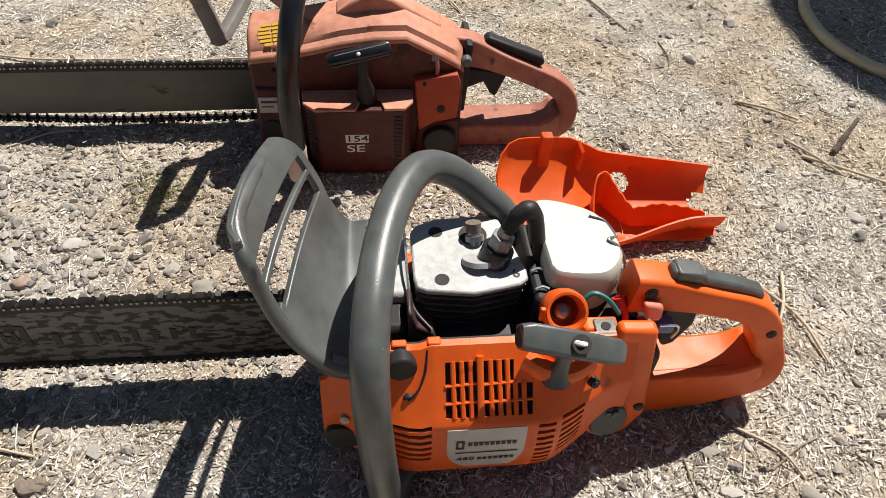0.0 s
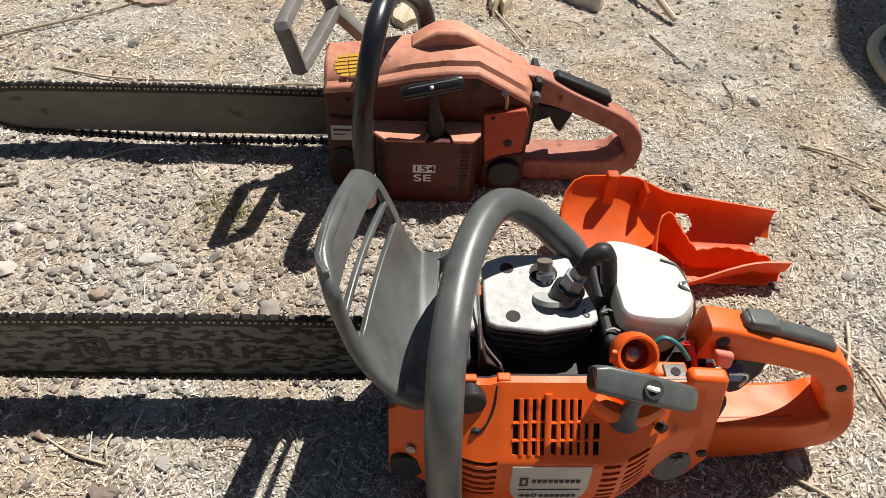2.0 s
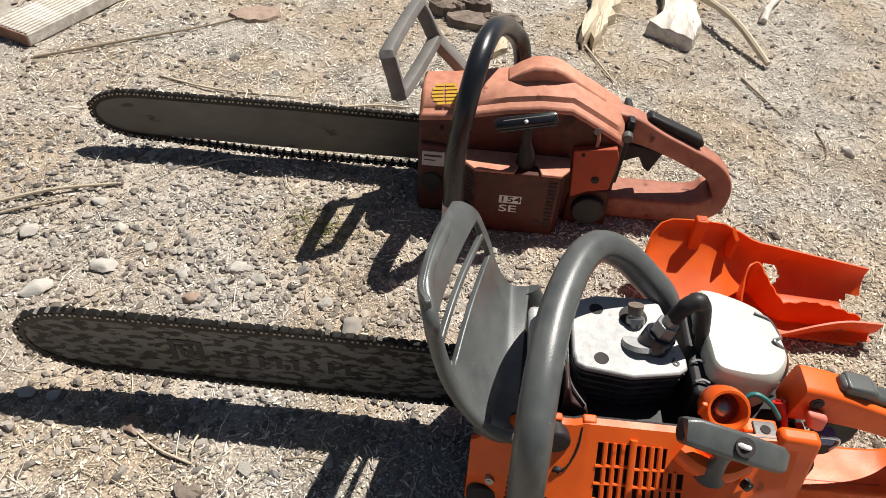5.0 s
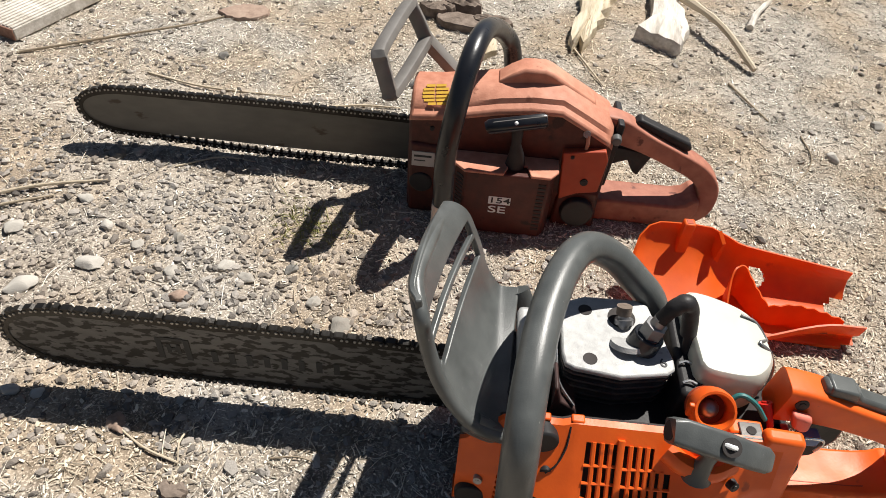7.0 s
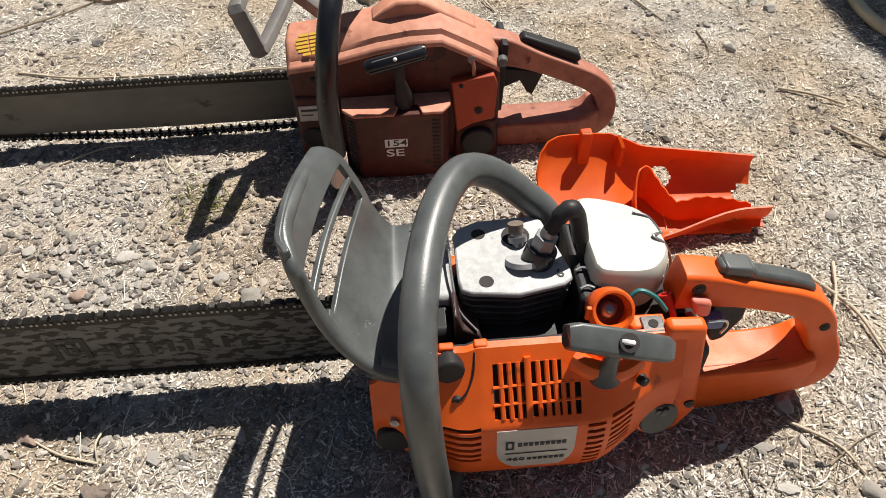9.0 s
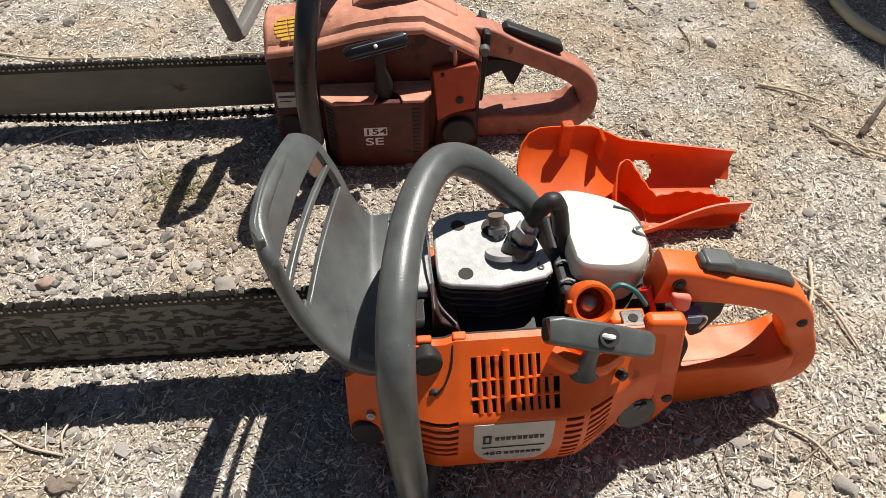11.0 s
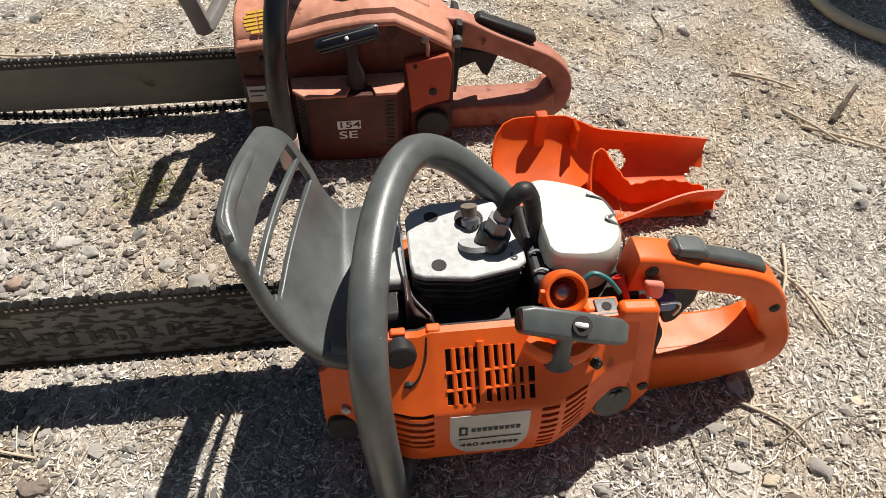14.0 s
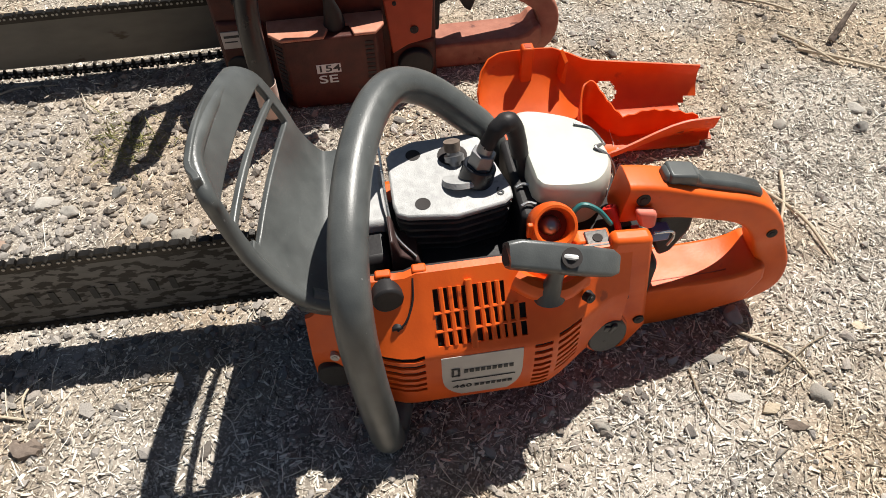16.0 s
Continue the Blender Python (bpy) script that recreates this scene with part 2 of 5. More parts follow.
def sheet(bm, rows, thick, mi=0):
    """A thickened sheet through a grid of points (rows of equal length; None leaves a hole's corner out)."""
    h, w = len(rows), len(rows[0])
    P = [[Vector(q) for q in r] for r in rows]
    top = [[None] * w for _ in range(h)]
    low = [[None] * w for _ in range(h)]
    for i in range(h):
        for j in range(w):
            du = P[i][min(j + 1, w - 1)] - P[i][max(j - 1, 0)]
            dv = P[min(i + 1, h - 1)][j] - P[max(i - 1, 0)][j]
            nn = du.cross(dv).normalized()
            top[i][j], low[i][j] = bm.verts.new(P[i][j]), bm.verts.new(P[i][j] - nn * thick)
    return top, low


def close_sheet(bm, top, low, keep):
    """Faces of a sheet over the cells that keep(i, j) lets stand, with walls round every opening."""
    h, w = len(top) - 1, len(top[0]) - 1
    ok = [[bool(keep(i, j)) for j in range(w)] for i in range(h)]
    for i in range(h):
        for j in range(w):
            if not ok[i][j]:
                continue
            c = ((i, j), (i, j + 1), (i + 1, j + 1), (i + 1, j))
            bm.faces.new([top[a][b] for a, b in c])
            bm.faces.new([low[a][b] for a, b in c[::-1]])
            for k, (di, dj) in enumerate(((-1, 0), (0, 1), (1, 0), (0, -1))):
                a, b = i + di, j + dj
                if not (0 <= a < h and 0 <= b < w and ok[a][b]):
                    p, q = c[k], c[(k + 1) % 4]
                    bm.faces.new((top[p[0]][p[1]], low[p[0]][p[1]], low[q[0]][q[1]], top[q[0]][q[1]]))
    bmesh.ops.delete(bm, geom=[v for v in bm.verts if not v.link_faces], context="VERTS")


def lettering(name, words, height, m, mat, parent, width=None):
    """Words in the built-in font as a thin mesh, at the local pose m (x along the line, y up)."""
    cu = bpy.data.curves.new(name, "FONT")
    cu.body, cu.size, cu.extrude, cu.align_x, cu.align_y = words, height * 1.4, 0.00015, "CENTER", "CENTER"
    cu.offset = height * 0.015
    ob = bpy.data.objects.new(name, cu)
    scene.collection.objects.link(ob)
    bpy.context.view_layer.update()
    me = bpy.data.meshes.new_from_object(ob.evaluated_get(bpy.context.evaluated_depsgraph_get()))
    w = max(v.co.x for v in me.vertices) - min(v.co.x for v in me.vertices)
    bpy.data.objects.remove(ob)
    if width:
        me.transform(Matrix.Diagonal((width / w, 1, 1, 1)))
    me.materials.clear()
    me.materials.append(mat)
    got = new(name, me)
    got.parent = parent
    got.matrix_basis = m
    return got


def facing(c, right, up):
    """A pose at c whose x runs along right and whose y runs along up."""
    r, u = Vector(right).normalized(), Vector(up)
    u = (u - u.dot(r) * r).normalized()
    n = r.cross(u)
    m = Matrix((r, u, n)).transposed().to_4x4()
    return Matrix.Translation(c) @ m


def bolt(name, c, n, r, parent, mat=BLACK, label=""):
    n = Vector(n).normalized()
    bm = bmesh.new()
    cyl(bm, Vector(c) - n * 0.004, Vector(c) + n * 0.0016, r, r * 0.85, 14)
    cyl(bm, Vector(c) + n * 0.0014, Vector(c) + n * 0.0022, r * 0.5, r * 0.45, 6)
    return part(name, bm, mat, parent, label)


# ---- chain and bar, shared by both saws ----
def link_mesh(cutter):
    bm = bmesh.new()
    out = [(-0.0058, -0.0036), (0.0058, -0.0036), (0.0062, 0.001), (0.004, 0.0036), (-0.004, 0.0036), (-0.0062, 0.001)]
    if cutter:
        out = [(-0.0066, -0.0036), (0.0066, -0.0036), (0.0066, 0.0015), (0.0056, 0.0044), (0.0034, 0.0046), (0.0024, 0.0018), (0.0002, 0.0018), (-0.0016, 0.0056), (-0.0062, 0.0046)]
    prism(bm, out, -0.0032, 0.0032)
    prism(bm, [(-0.0035, -0.0030), (0.0035, -0.0030), (0.0008, -0.0085), (-0.0012, -0.0085)], -0.0008, 0.0008)
    for u in (-0.003, 0.0045):
        cyl(bm, (u, -0.0042, -0.0008), (u, 0.0042, -0.0008), 0.0015, segs=6, mi=1)
    bmesh.ops.recalc_face_normals(bm, faces=bm.faces[:])
    me = bpy.data.meshes.new("chain_link")
    bm.to_mesh(me)
    bm.free()
    me.materials.append(CHAIN)
    me.materials.append(RIVET)
    return me


LINK_MESHES = (link_mesh(False), link_mesh(True))


def bar_and_chain(saw, v, u_root, u_tip, z_low, z_top, mat, bar_label, sag=0.0):
    zc, hh = (z_low + z_top) / 2, (z_top - z_low) / 2
    edge = 0.0085
    def outline(h, tip):
        top = [(u_root + (tip + 0.075 - u_root) * k / 14, zc + h * (1 - 0.05 * abs(2 * k / 14 - 0.9))) for k in range(15)]
        nose = [(tip + 0.075 - 0.075 * math.sin(a) ** 0.9, zc + h * 0.945 * math.copysign(abs(math.cos(a)) ** 0.9, math.cos(a))) for a in [math.pi * k / 16 for k in range(1, 16)]]
        return top + nose + [(u, 2 * zc - z) for u, z in reversed(top)]
    bar = part("guide_bar", prism(bmesh.new(), outline(hh - edge, u_tip + edge), v - 0.0024, v + 0.0024), mat, saw, bar_label, bevel=0.0006)
    loop = outline(hh - edge + 0.003, u_tip + edge - 0.003)
    bm = bmesh.new()
    inner = outline(hh - edge - 0.0015, u_tip + edge + 0.0015)
    a = [[bm.verts.new((p[0], w, p[1])) for p in ring] for ring, w in ((inner, v - 0.0033), (loop, v - 0.0033), (loop, v + 0.0033), (inner, v + 0.0033))]
    for r0, r1 in ((a[0], a[1]), (a[1], a[2]), (a[2], a[3])):
        for k in range(len(loop) - (14 if sag else 1)):
            bm.faces.new((r0[k], r0[k + 1], r1[k + 1], r1[k]))
    n_all = len(loop)
    loop = [(u, z - (sag * smooth_step(n_all - 16, n_all - 8, k) if sag else 0)) for k, (u, z) in enumerate(loop)]
    chain = part("chain", bm, CHAIN, saw, "dark oily saw chain with worn rivets")
    pts = [Vector((p[0], v, p[1])) for p in loop]
    seg = [(q - p).length for p, q in zip(pts, pts[1:])]
    s, k, total = 0.004, 0, sum(seg)
    while s < total - 0.004:
        w, i = s, 0
        while w > seg[i]:
            w -= seg[i]
            i += 1
        t = (pts[i + 1] - pts[i]).normalized()
        c = pts[i] + t * w
        nrm = Vector((t.z, 0, -t.x))
        if nrm.dot(c - Vector((c.x if c.x > u_tip + 0.06 else u_tip + 0.06, v, zc))) < 0:
            nrm = -nrm
        ob = new("link", LINK_MESHES[1 if k % 4 == 0 else 0])
        ob.parent = chain
        yax = nrm.cross(t)
        ob.matrix_basis = Matrix.Translation(c + nrm * 0.003) @ Matrix((t, yax, nrm)).transposed().to_4x4()
        s += 0.0125
        k += 1
    return bar


# ---- near saw: orange, with its cylinder cover taken off ----
near = tagged(new("chainsaw"), "orange chainsaw with its top cover removed, standing on dry gravelly ground", "chainsaw", "chainsaws on the ground")
near.matrix_basis = pose(0, 0.39, 0, 0, 0, 10)
near_bar = bar_and_chain(near, 0.096, -0.085, -0.556, 0.028, 0.125, BAR_WORN, "long guide bar with dark paint worn to grey")

# crankcase and base
bm = prism(bmesh.new(), [(-0.088, 0.012), (-0.06, 0.0), (0.17, 0.0), (0.205, 0.02), (0.205, 0.115), (0.17, 0.135), (-0.05, 0.135), (-0.09, 0.105)], 0.012, 0.108)
part("crankcase", bm, BLACK, near, "black engine housing", bevel=0.006)
bm = prism(bmesh.new(), [(-0.1, 0.02), (0.1, 0.012), (0.13, 0.04), (0.12, 0.10), (0.02, 0.135), (-0.09, 0.125)], 0.1, 0.135)
part("clutch_cover", bm, ORANGE, near, "orange clutch cover", bevel=0.008)

# starter cover
PROFILE = [(0.004, 0.166), (0.003, 0.1695), (-0.003, 0.1690), (-0.0085, 0.162), (-0.0115, 0.158), (-0.0155, 0.1525), (-0.0235, 0.142), (-0.0255, 0.1395), (-0.0325, 0.130), (-0.0345, 0.1275), (-0.0400, 0.1205), (-0.0435, 0.1165)] + \
          [(-0.0455 - 0.004 * math.sin(math.pi * k / 17), 0.113 - 0.066 * k / 16) for k in range(17)] + [(-0.044, 0.040), (-0.038, 0.032), (-0.02, 0.024), (0.014, 0.02)]
U_LINES = [-0.093, -0.088, -0.076, -0.06, -0.048, -0.040, -0.034, -0.022, -0.012, -0.004, 0.001, 0.0075, 0.0135, 0.0195, 0.0265, 0.0335, 0.0375, 0.0435, 0.0495, 0.056, 0.0625, 0.070, 0.078, 0.0835, 0.0905, 0.0985, 0.1035, 0.113, 0.1235, 0.132, 0.142, 0.152, 0.160, 0.166]


def cover_point(u, k):
    v, z = PROFILE[k]
    bulge = 0.30 + 0.70 * smooth_step(-0.095, -0.012, u) - 0.62 * smooth_step(0.088, 0.165, u)
    v = v * bulge if v < 0 else v
    drop = 0.040 * (1 - smooth_step(-0.093, -0.055, u)) + 0.004 * (1 - smooth_step(-0.012, -0.004, u))
    lift = 0.030 * smooth_step(0.095, 0.165, u) + 0.016 * (1 - smooth_step(-0.09, -0.03, u))
    f = (z - 0.02) / 0.15
    return (u, v, z - drop * f + lift * (1 - f))


def cover_keep(i, j):
    """i: along the profile, j: along the saw."""
    u = (U_LINES[j] + U_LINES[j + 1]) / 2
    if 0.0075 < u < 0.0335 and 4 <= i < 10:
        return False
    if 0.0375 < u < 0.0625 and 4 <= i < 10:
        return False
    if 0.0625 < u < 0.078 and 6 <= i < 10:
        return False
    if -0.060 < u < -0.004 and 10 <= i < 23 and i % 2 == 1:
        return False
    if 0.0835 < u < 0.0985 and 12 <= i < 29 and i % 2 == 0:
        return False
    if 0.1035 < u < 0.1235 and 11 <= i < 25 and i % 2 == 1:
        return False
    return True


bm = bmesh.new()
top, low = sheet(bm, [[cover_point(u, k) for u in U_LINES] for k in range(len(PROFILE))], -0.0022)
close_sheet(bm, top, low, cover_keep)
cover = part("starter_cover", bm, ORANGE, near, "orange plastic starter cover with slotted grilles")
# dark sheet behind the slots: the shade inside the cover, put in as colour
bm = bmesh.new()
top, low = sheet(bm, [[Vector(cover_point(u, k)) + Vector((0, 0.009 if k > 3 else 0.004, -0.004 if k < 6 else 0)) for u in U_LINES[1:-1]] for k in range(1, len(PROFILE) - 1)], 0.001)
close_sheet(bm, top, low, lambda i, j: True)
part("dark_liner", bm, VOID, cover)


def on_cover(u, s):
    """A place on the cover at u and the running profile number s."""
    k = int(s)
    return Vector(cover_point(u, k)).lerp(Vector(cover_point(u, min(k + 1, len(PROFILE) - 1))), s - k)


def slat(u0, s0, u1, s1, w, parent):
    path = [on_cover(u0 + (u1 - u0) * q / 4, s0 + (s1 - s0) * q / 4) + Vector((0, 0.0002, 0)) for q in range(5)]
    return part("slat", sweep(bmesh.new(), path, (w, 0.0014), 6), ORANGE, parent)


for u in (0.0135, 0.0205, 0.0275):
    slat(u, 3.9, u + 0.001, 10.0, 0.0021, cover)
for u in (0.0435, 0.0505, 0.057):
    slat(u, 3.9, u + 0.0015, 10.0, 0.0021, cover)
for u in (0.0635, 0.0705):
    slat(u, 5.9, u + 0.001, 10.0, 0.0021, cover)
post = [on_cover(0.0350 + 0.0008 * q / 6, 3.0 + 7.6 * q / 6) + Vector((0, -0.0012, 0.0008)) for q in range(7)]
part("grille_post", sweep(bmesh.new(), post, (0.0028, 0.0022), 10, power=4.0), ORANGE, cover, "raised rib between the grille's halves")
for s in (6.0, 8.0):
    slat(0.0070, s, 0.0340, s - 0.1, 0.0013, cover)
    slat(0.0370, s, 0.0780 if s > 6 else 0.0640, s - 0.1, 0.0013, cover)
# printed label
bm = bmesh.new()
LU = [0.0085 + 0.0655 * k / 10 for k in range(11)]
rows = []
for i in range(9):
    s = 12.2 + 14.6 * i / 8
    row = []
    for k, u in enumerate(LU):
        inset = 0.0115 * max(0, (i - 3) / 5) ** 2.4
        uu = 0.041 + (u - 0.041) * (1 - inset / 0.0328 * (1.4 if u < 0.041 else 0.9))
        row.append(on_cover(uu, s) + Vector((0, -0.0006, 0.0002)))
    rows.append(row)
top, low = sheet(bm, rows, -0.0009)
close_sheet(bm, top, low, lambda i, j: True)
label = part("name_plate", bm, LABEL, cover, "silver name plate with dark print")


def cover_frame(u, s, out=0.0009):
    c = on_cover(u, s)
    right = on_cover(u + 0.004, s) - on_cover(u - 0.004, s)
    up = on_cover(u, s - 0.6) - on_cover(u, s + 0.6)
    m = facing(c, right, up)
    return m @ Matrix.Translation((0, 0, out))


def bars(parent, m, spans, height, mat):
    for a, b in spans:
        ob = part("print_bar", box(bmesh.new(), (a, -height / 2, 0), (b, height / 2, 0.0004)), mat, parent, smooth=False)
        ob.matrix_basis = m


bars(label, cover_frame(0.0245, 16.8), [(-0.0085, -0.0065), (-0.0035, -0.0015)], 0.0065, MARK_DARK)
bars(label, cover_frame(0.0245, 15.7), [(-0.0085, -0.0015)], 0.0014, MARK_DARK)
bars(label, cover_frame(0.0245, 17.9), [(-0.0085, -0.0015)], 0.0014, MARK_DARK)
bars(label, cover_frame(0.046, 16.6), [(-0.020 + 0.0046 * k, -0.0166 + 0.0046 * k) for k in range(9)], 0.0042, MARK_DARK)
bars(label, cover_frame(0.042, 19.6), [(-0.026, 0.026)], 0.0009, MARK_DARK)
lettering("model_print", "460", 0.0062, cover_frame(0.0250, 22.3), MARK_DARK, label, 0.0155)
bars(label, cover_frame(0.0510, 22.3), [(-0.0160 + 0.0046 * k, -0.0126 + 0.0046 * k) for k in range(7)], 0.0040, MARK_DARK)

# rear housing and handle
bm = prism(bmesh.new(), [(0.138, 0.03), (0.160, 0.008), (0.187, 0.010), (0.201, 0.046), (0.193, 0.096), (0.181, 0.174), (0.149, 0.1765), (0.142, 0.12)], -0.004, 0.010)
prism(bm, [(0.150, 0.012), (0.198, 0.014), (0.202, 0.074), (0.192, 0.118), (0.150, 0.118)], 0.008, 0.062)
housing = part("rear_housing", bm, ORANGE, near, "orange rear housing", bevel=0.004)
hp = rounded([(0.166, 0.043, 0.177), (0.200, 0.043, 0.1730), (0.245, 0.043, 0.1605), (0.283, 0.043, 0.1455), (0.305, 0.043, 0.122), (0.318, 0.044, 0.094), (0.329, 0.044, 0.066), (0.324, 0.044, 0.045), (0.300, 0.044, 0.036), (0.262, 0.044, 0.034)], 6)
hr = []
for k in range(len(hp)):
    f = k / (len(hp) - 1)
    hr.append((0.0215 - 0.0068 * smooth_step(0, 0.22, f) + 0.0045 * smooth_step(0.70, 0.84, f) + 0.009 * smooth_step(0.84, 1.0, f), 0.0150 + 0.0085 * smooth_step(0.52, 0.75, f)))
rear = part("rear_handle", sweep(bmesh.new(), hp, hr, 36, (0, 1, 0), 6.0), ORANGE, near, "orange closed-loop rear handle", bevel=0.001)
# broad flat foot of the handle, curling up into the loop
bm = prism(bmesh.new(), [(0.188, 0.065), (0.268, 0.067), (0.287, 0.0685), (0.299, 0.072), (0.309, 0.079), (0.316, 0.078), (0.320, 0.060), (0.312, 0.030), (0.275, 0.012), (0.235, 0.005), (0.188, 0.003)], 0.019, 0.068)
part("handle_foot", bm, ORANGE, rear, "broad orange foot plate of the rear handle", bevel=0.004)
part("mould_seam", prism(bmesh.new(), [(0.205, 0.0658), (0.268, 0.0673), (0.284, 0.0698), (0.284, 0.0690), (0.268, 0.0666), (0.205, 0.0652)], 0.0285, 0.0293), FADED_RED, rear, smooth=False)
bm = prism(bmesh.new(), [(0.197, 0.190), (0.200, 0.199), (0.228, 0.1935), (0.233, 0.1875), (0.262, 0.1785), (0.288, 0.167), (0.292, 0.161), (0.289, 0.152), (0.238, 0.172), (0.226, 0.178)], 0.036, 0.051)
lock = part("throttle_lock", bm, GREY_PLASTIC, rear, "grey throttle lockout lever", bevel=0.003)
part("lock_block", prism(bmesh.new(), [(0.201, 0.190), (0.2025, 0.2000), (0.226, 0.1955), (0.228, 0.185)], 0.0345, 0.0525), GREY_PLASTIC, lock, bevel=0.002)
bm = prism(bmesh.new(), [(0.203, 0.162), (0.236, 0.150), (0.237, 0.126), (0.226, 0.098), (0.216, 0.094), (0.207, 0.112)], 0.036, 0.050)
part("trigger", bm, BLACK, rear, "black throttle trigger", bevel=0.003)
bm = bmesh.new()
for k in range(22):
    for j in range(2):
        ball(bm, Vector((0.214 + 0.0036 * k, 0.0292 - 0.0002 * j, 0.1815 - 0.0017 * k - 0.0002 * max(0, k - 12) - 0.0032 * j)), 0.0011, sub=1)
part("grip_stipple", bm, ORANGE, rear, "double row of small grip dimples")
bolt("bolt", (0.1805, 0.0285, 0.184), (0, -1, 0.15), 0.0065, rear)
bolt("bolt", (0.3105, 0.0285, 0.117), (0, -1, 0.1), 0.0055, rear)
bolt("bolt", (0.1696, -0.0045, 0.0997), (0, -1, 0.1), 0.0055, housing)
bolt("bolt", (0.1915, -0.0045, 0.0594), (0, -1, 0.1), 0.0055, housing)
bolt("bolt", (0.129, -0.026, 0.139), (0.4, -1, 0.3), 0.005, cover)
# fuel cap
bm = bmesh.new()
rim_c, rim_n = Vector((0.1545, -0.0175, 0.0695)), Vector((0.16, -0.95, 0.22)).normalized()
cyl(bm, rim_c - rim_n * 0.022, rim_c + rim_n * 0.004, 0.0225, 0.0205, 32)
part("filler_collar", bm, ORANGE, near, "orange collar round the fuel filler", bevel=0.0015)
bm = bmesh.new()
cyl(bm, rim_c - rim_n * 0.010, rim_c + rim_n * 0.0075, 0.0188, 0.0180, 28)
cap = part("fuel_cap", bm, BLACK_GLOSS, near, "round black fuel cap with a finger grip", bevel=0.0015)
grip = facing(rim_c + rim_n * 0.007, (0.35, 0, 0.93), (0.93, 0, -0.35))
part("cap_grip", box(bmesh.new(), (-0.015, -0.0028, 0.0006), (0.015, 0.0028, 0.0065), grip), BLACK_GLOSS, cap, bevel=0.0015)
part("cap_grip", box(bmesh.new(), (-0.004, -0.0085, 0.0006), (0.012, -0.0030, 0.003), grip), BLACK_GLOSS, cap, bevel=0.001)

# pull starter
pull = part("pull_handle", sweep(bmesh.new(), [Vector((0.060, -0.022, 0.203)), Vector((0.066, -0.022, 0.2025)), Vector((0.10, -0.022, 0.190)), Vector((0.136, -0.022, 0.177)), Vector((0.142, -0.022, 0.174))], [(0.0105, 0.0090), (0.0122, 0.0105), (0.0125, 0.0112), (0.0118, 0.0102), (0.0085, 0.0075)], 24, (0, 0.8, 0.6), 7.0), GREY_PLASTIC, near, "grey plastic pull starter grip")
bm = bmesh.new()
cyl(bm, (0.105, -0.025, 0.1915), (0.105, -0.0312, 0.2026), 0.0074, segs=20)
part("cord_hole", bm, VOID, pull)
bm = bmesh.new()
cyl(bm, (0.064, -0.022, 0.2020), (0.0594, -0.022, 0.2034), 0.0082, 0.0078, 18)
part("hollow_end", bm, VOID, pull, "dark hollow end of the grip")
bm = bmesh.new()
sweep(bm, rounded([(0.1005, -0.0290, 0.2020), (0.105, -0.0318, 0.2036), (0.1095, -0.0300, 0.2000)], 4), 0.0021, 8)
part("cord_knot", bm, MARK_WHITE, pull)
bm = bmesh.new()
sweep(bm, [Vector((0.100, -0.022, 0.186)), Vector((0.098, -0.024, 0.170)), Vector((0.095, -0.026, 0.156)), Vector((0.095, -0.028, 0.149))], [(0.007, 0.007), (0.006, 0.006), (0.009, 0.009), (0.012, 0.011)], 14)
part("stem", bm, GREY_PLASTIC, pull)
# raised rope guide under the grip
bm = bmesh.new()
sweep(bm, rounded([(0.072, -0.012, 0.158), (0.085, -0.022, 0.156), (0.105, -0.024, 0.152), (0.125, -0.014, 0.152)], 4), (0.010, 0.008), 10)
part("rope_guide", bm, ORANGE, cover)

# cylinder: stacked fins with a cast top plate
PLATE = [(-0.013, 0.060), (-0.011, 0.049), (-0.003, 0.045), (0.036, 0.040), (0.076, 0.048), (0.083, 0.054), (0.083, 0.064), (0.068, 0.124), (0.058, 0.130), (0.010, 0.128), (-0.008, 0.120), (-0.013, 0.112)]
cylinder = part("cylinder", prism(bmesh.new(), [(0.033 + (x - 0.033) * 0.82, 0.085 + (y - 0.085) * 0.82) for x, y in PLATE], 0.10, 0.172, "z"), FIN, near, "finned black engine cylinder with a cast metal top")
for k in range(6):
    g = 0.985 - 0.012 * k
    part("fin", prism(bmesh.new(), [(0.033 + (x - 0.033) * g, 0.085 + (y - 0.085) * g) for x, y in PLATE], 0.1685 - 0.009 * k, 0.1712 - 0.009 * k, "z"), FIN, cylinder, smooth=False)
bm = prism(bmesh.new(), PLATE, 0.1735, 0.1795, "z")
plate = part("top_plate", bm, ALU, cylinder, "light grey cast metal plate", bevel=0.0018)
# near-black discs in place of real holes, shade and all
for c in ((0.0095, 0.111), (0.0105, 0.056)):
    bm = bmesh.new()
    cyl(bm, (*c, 0.174), (*c, 0.1799), 0.0062, segs=20)
    part("hole", bm, VOID, plate)
bm = bmesh.new()
cyl(bm, (0.042, 0.106, 0.174), (0.042, 0.106, 0.1800), 0.0125, segs=20)
part("hole", bm, VOID, plate)
bm = bmesh.new()
cyl(bm, (0.044, 0.074, 0.1790), (0.044, 0.076, 0.1830), 0.0155, 0.0145, 24)
part("boss", bm, ALU, plate)
lettering("cast_mark", "6", 0.009, facing((0.073, 0.059, 0.1800), (0.9, 0.3, 0), (-0.3, 0.9, 0)), MARK_DARK, plate)
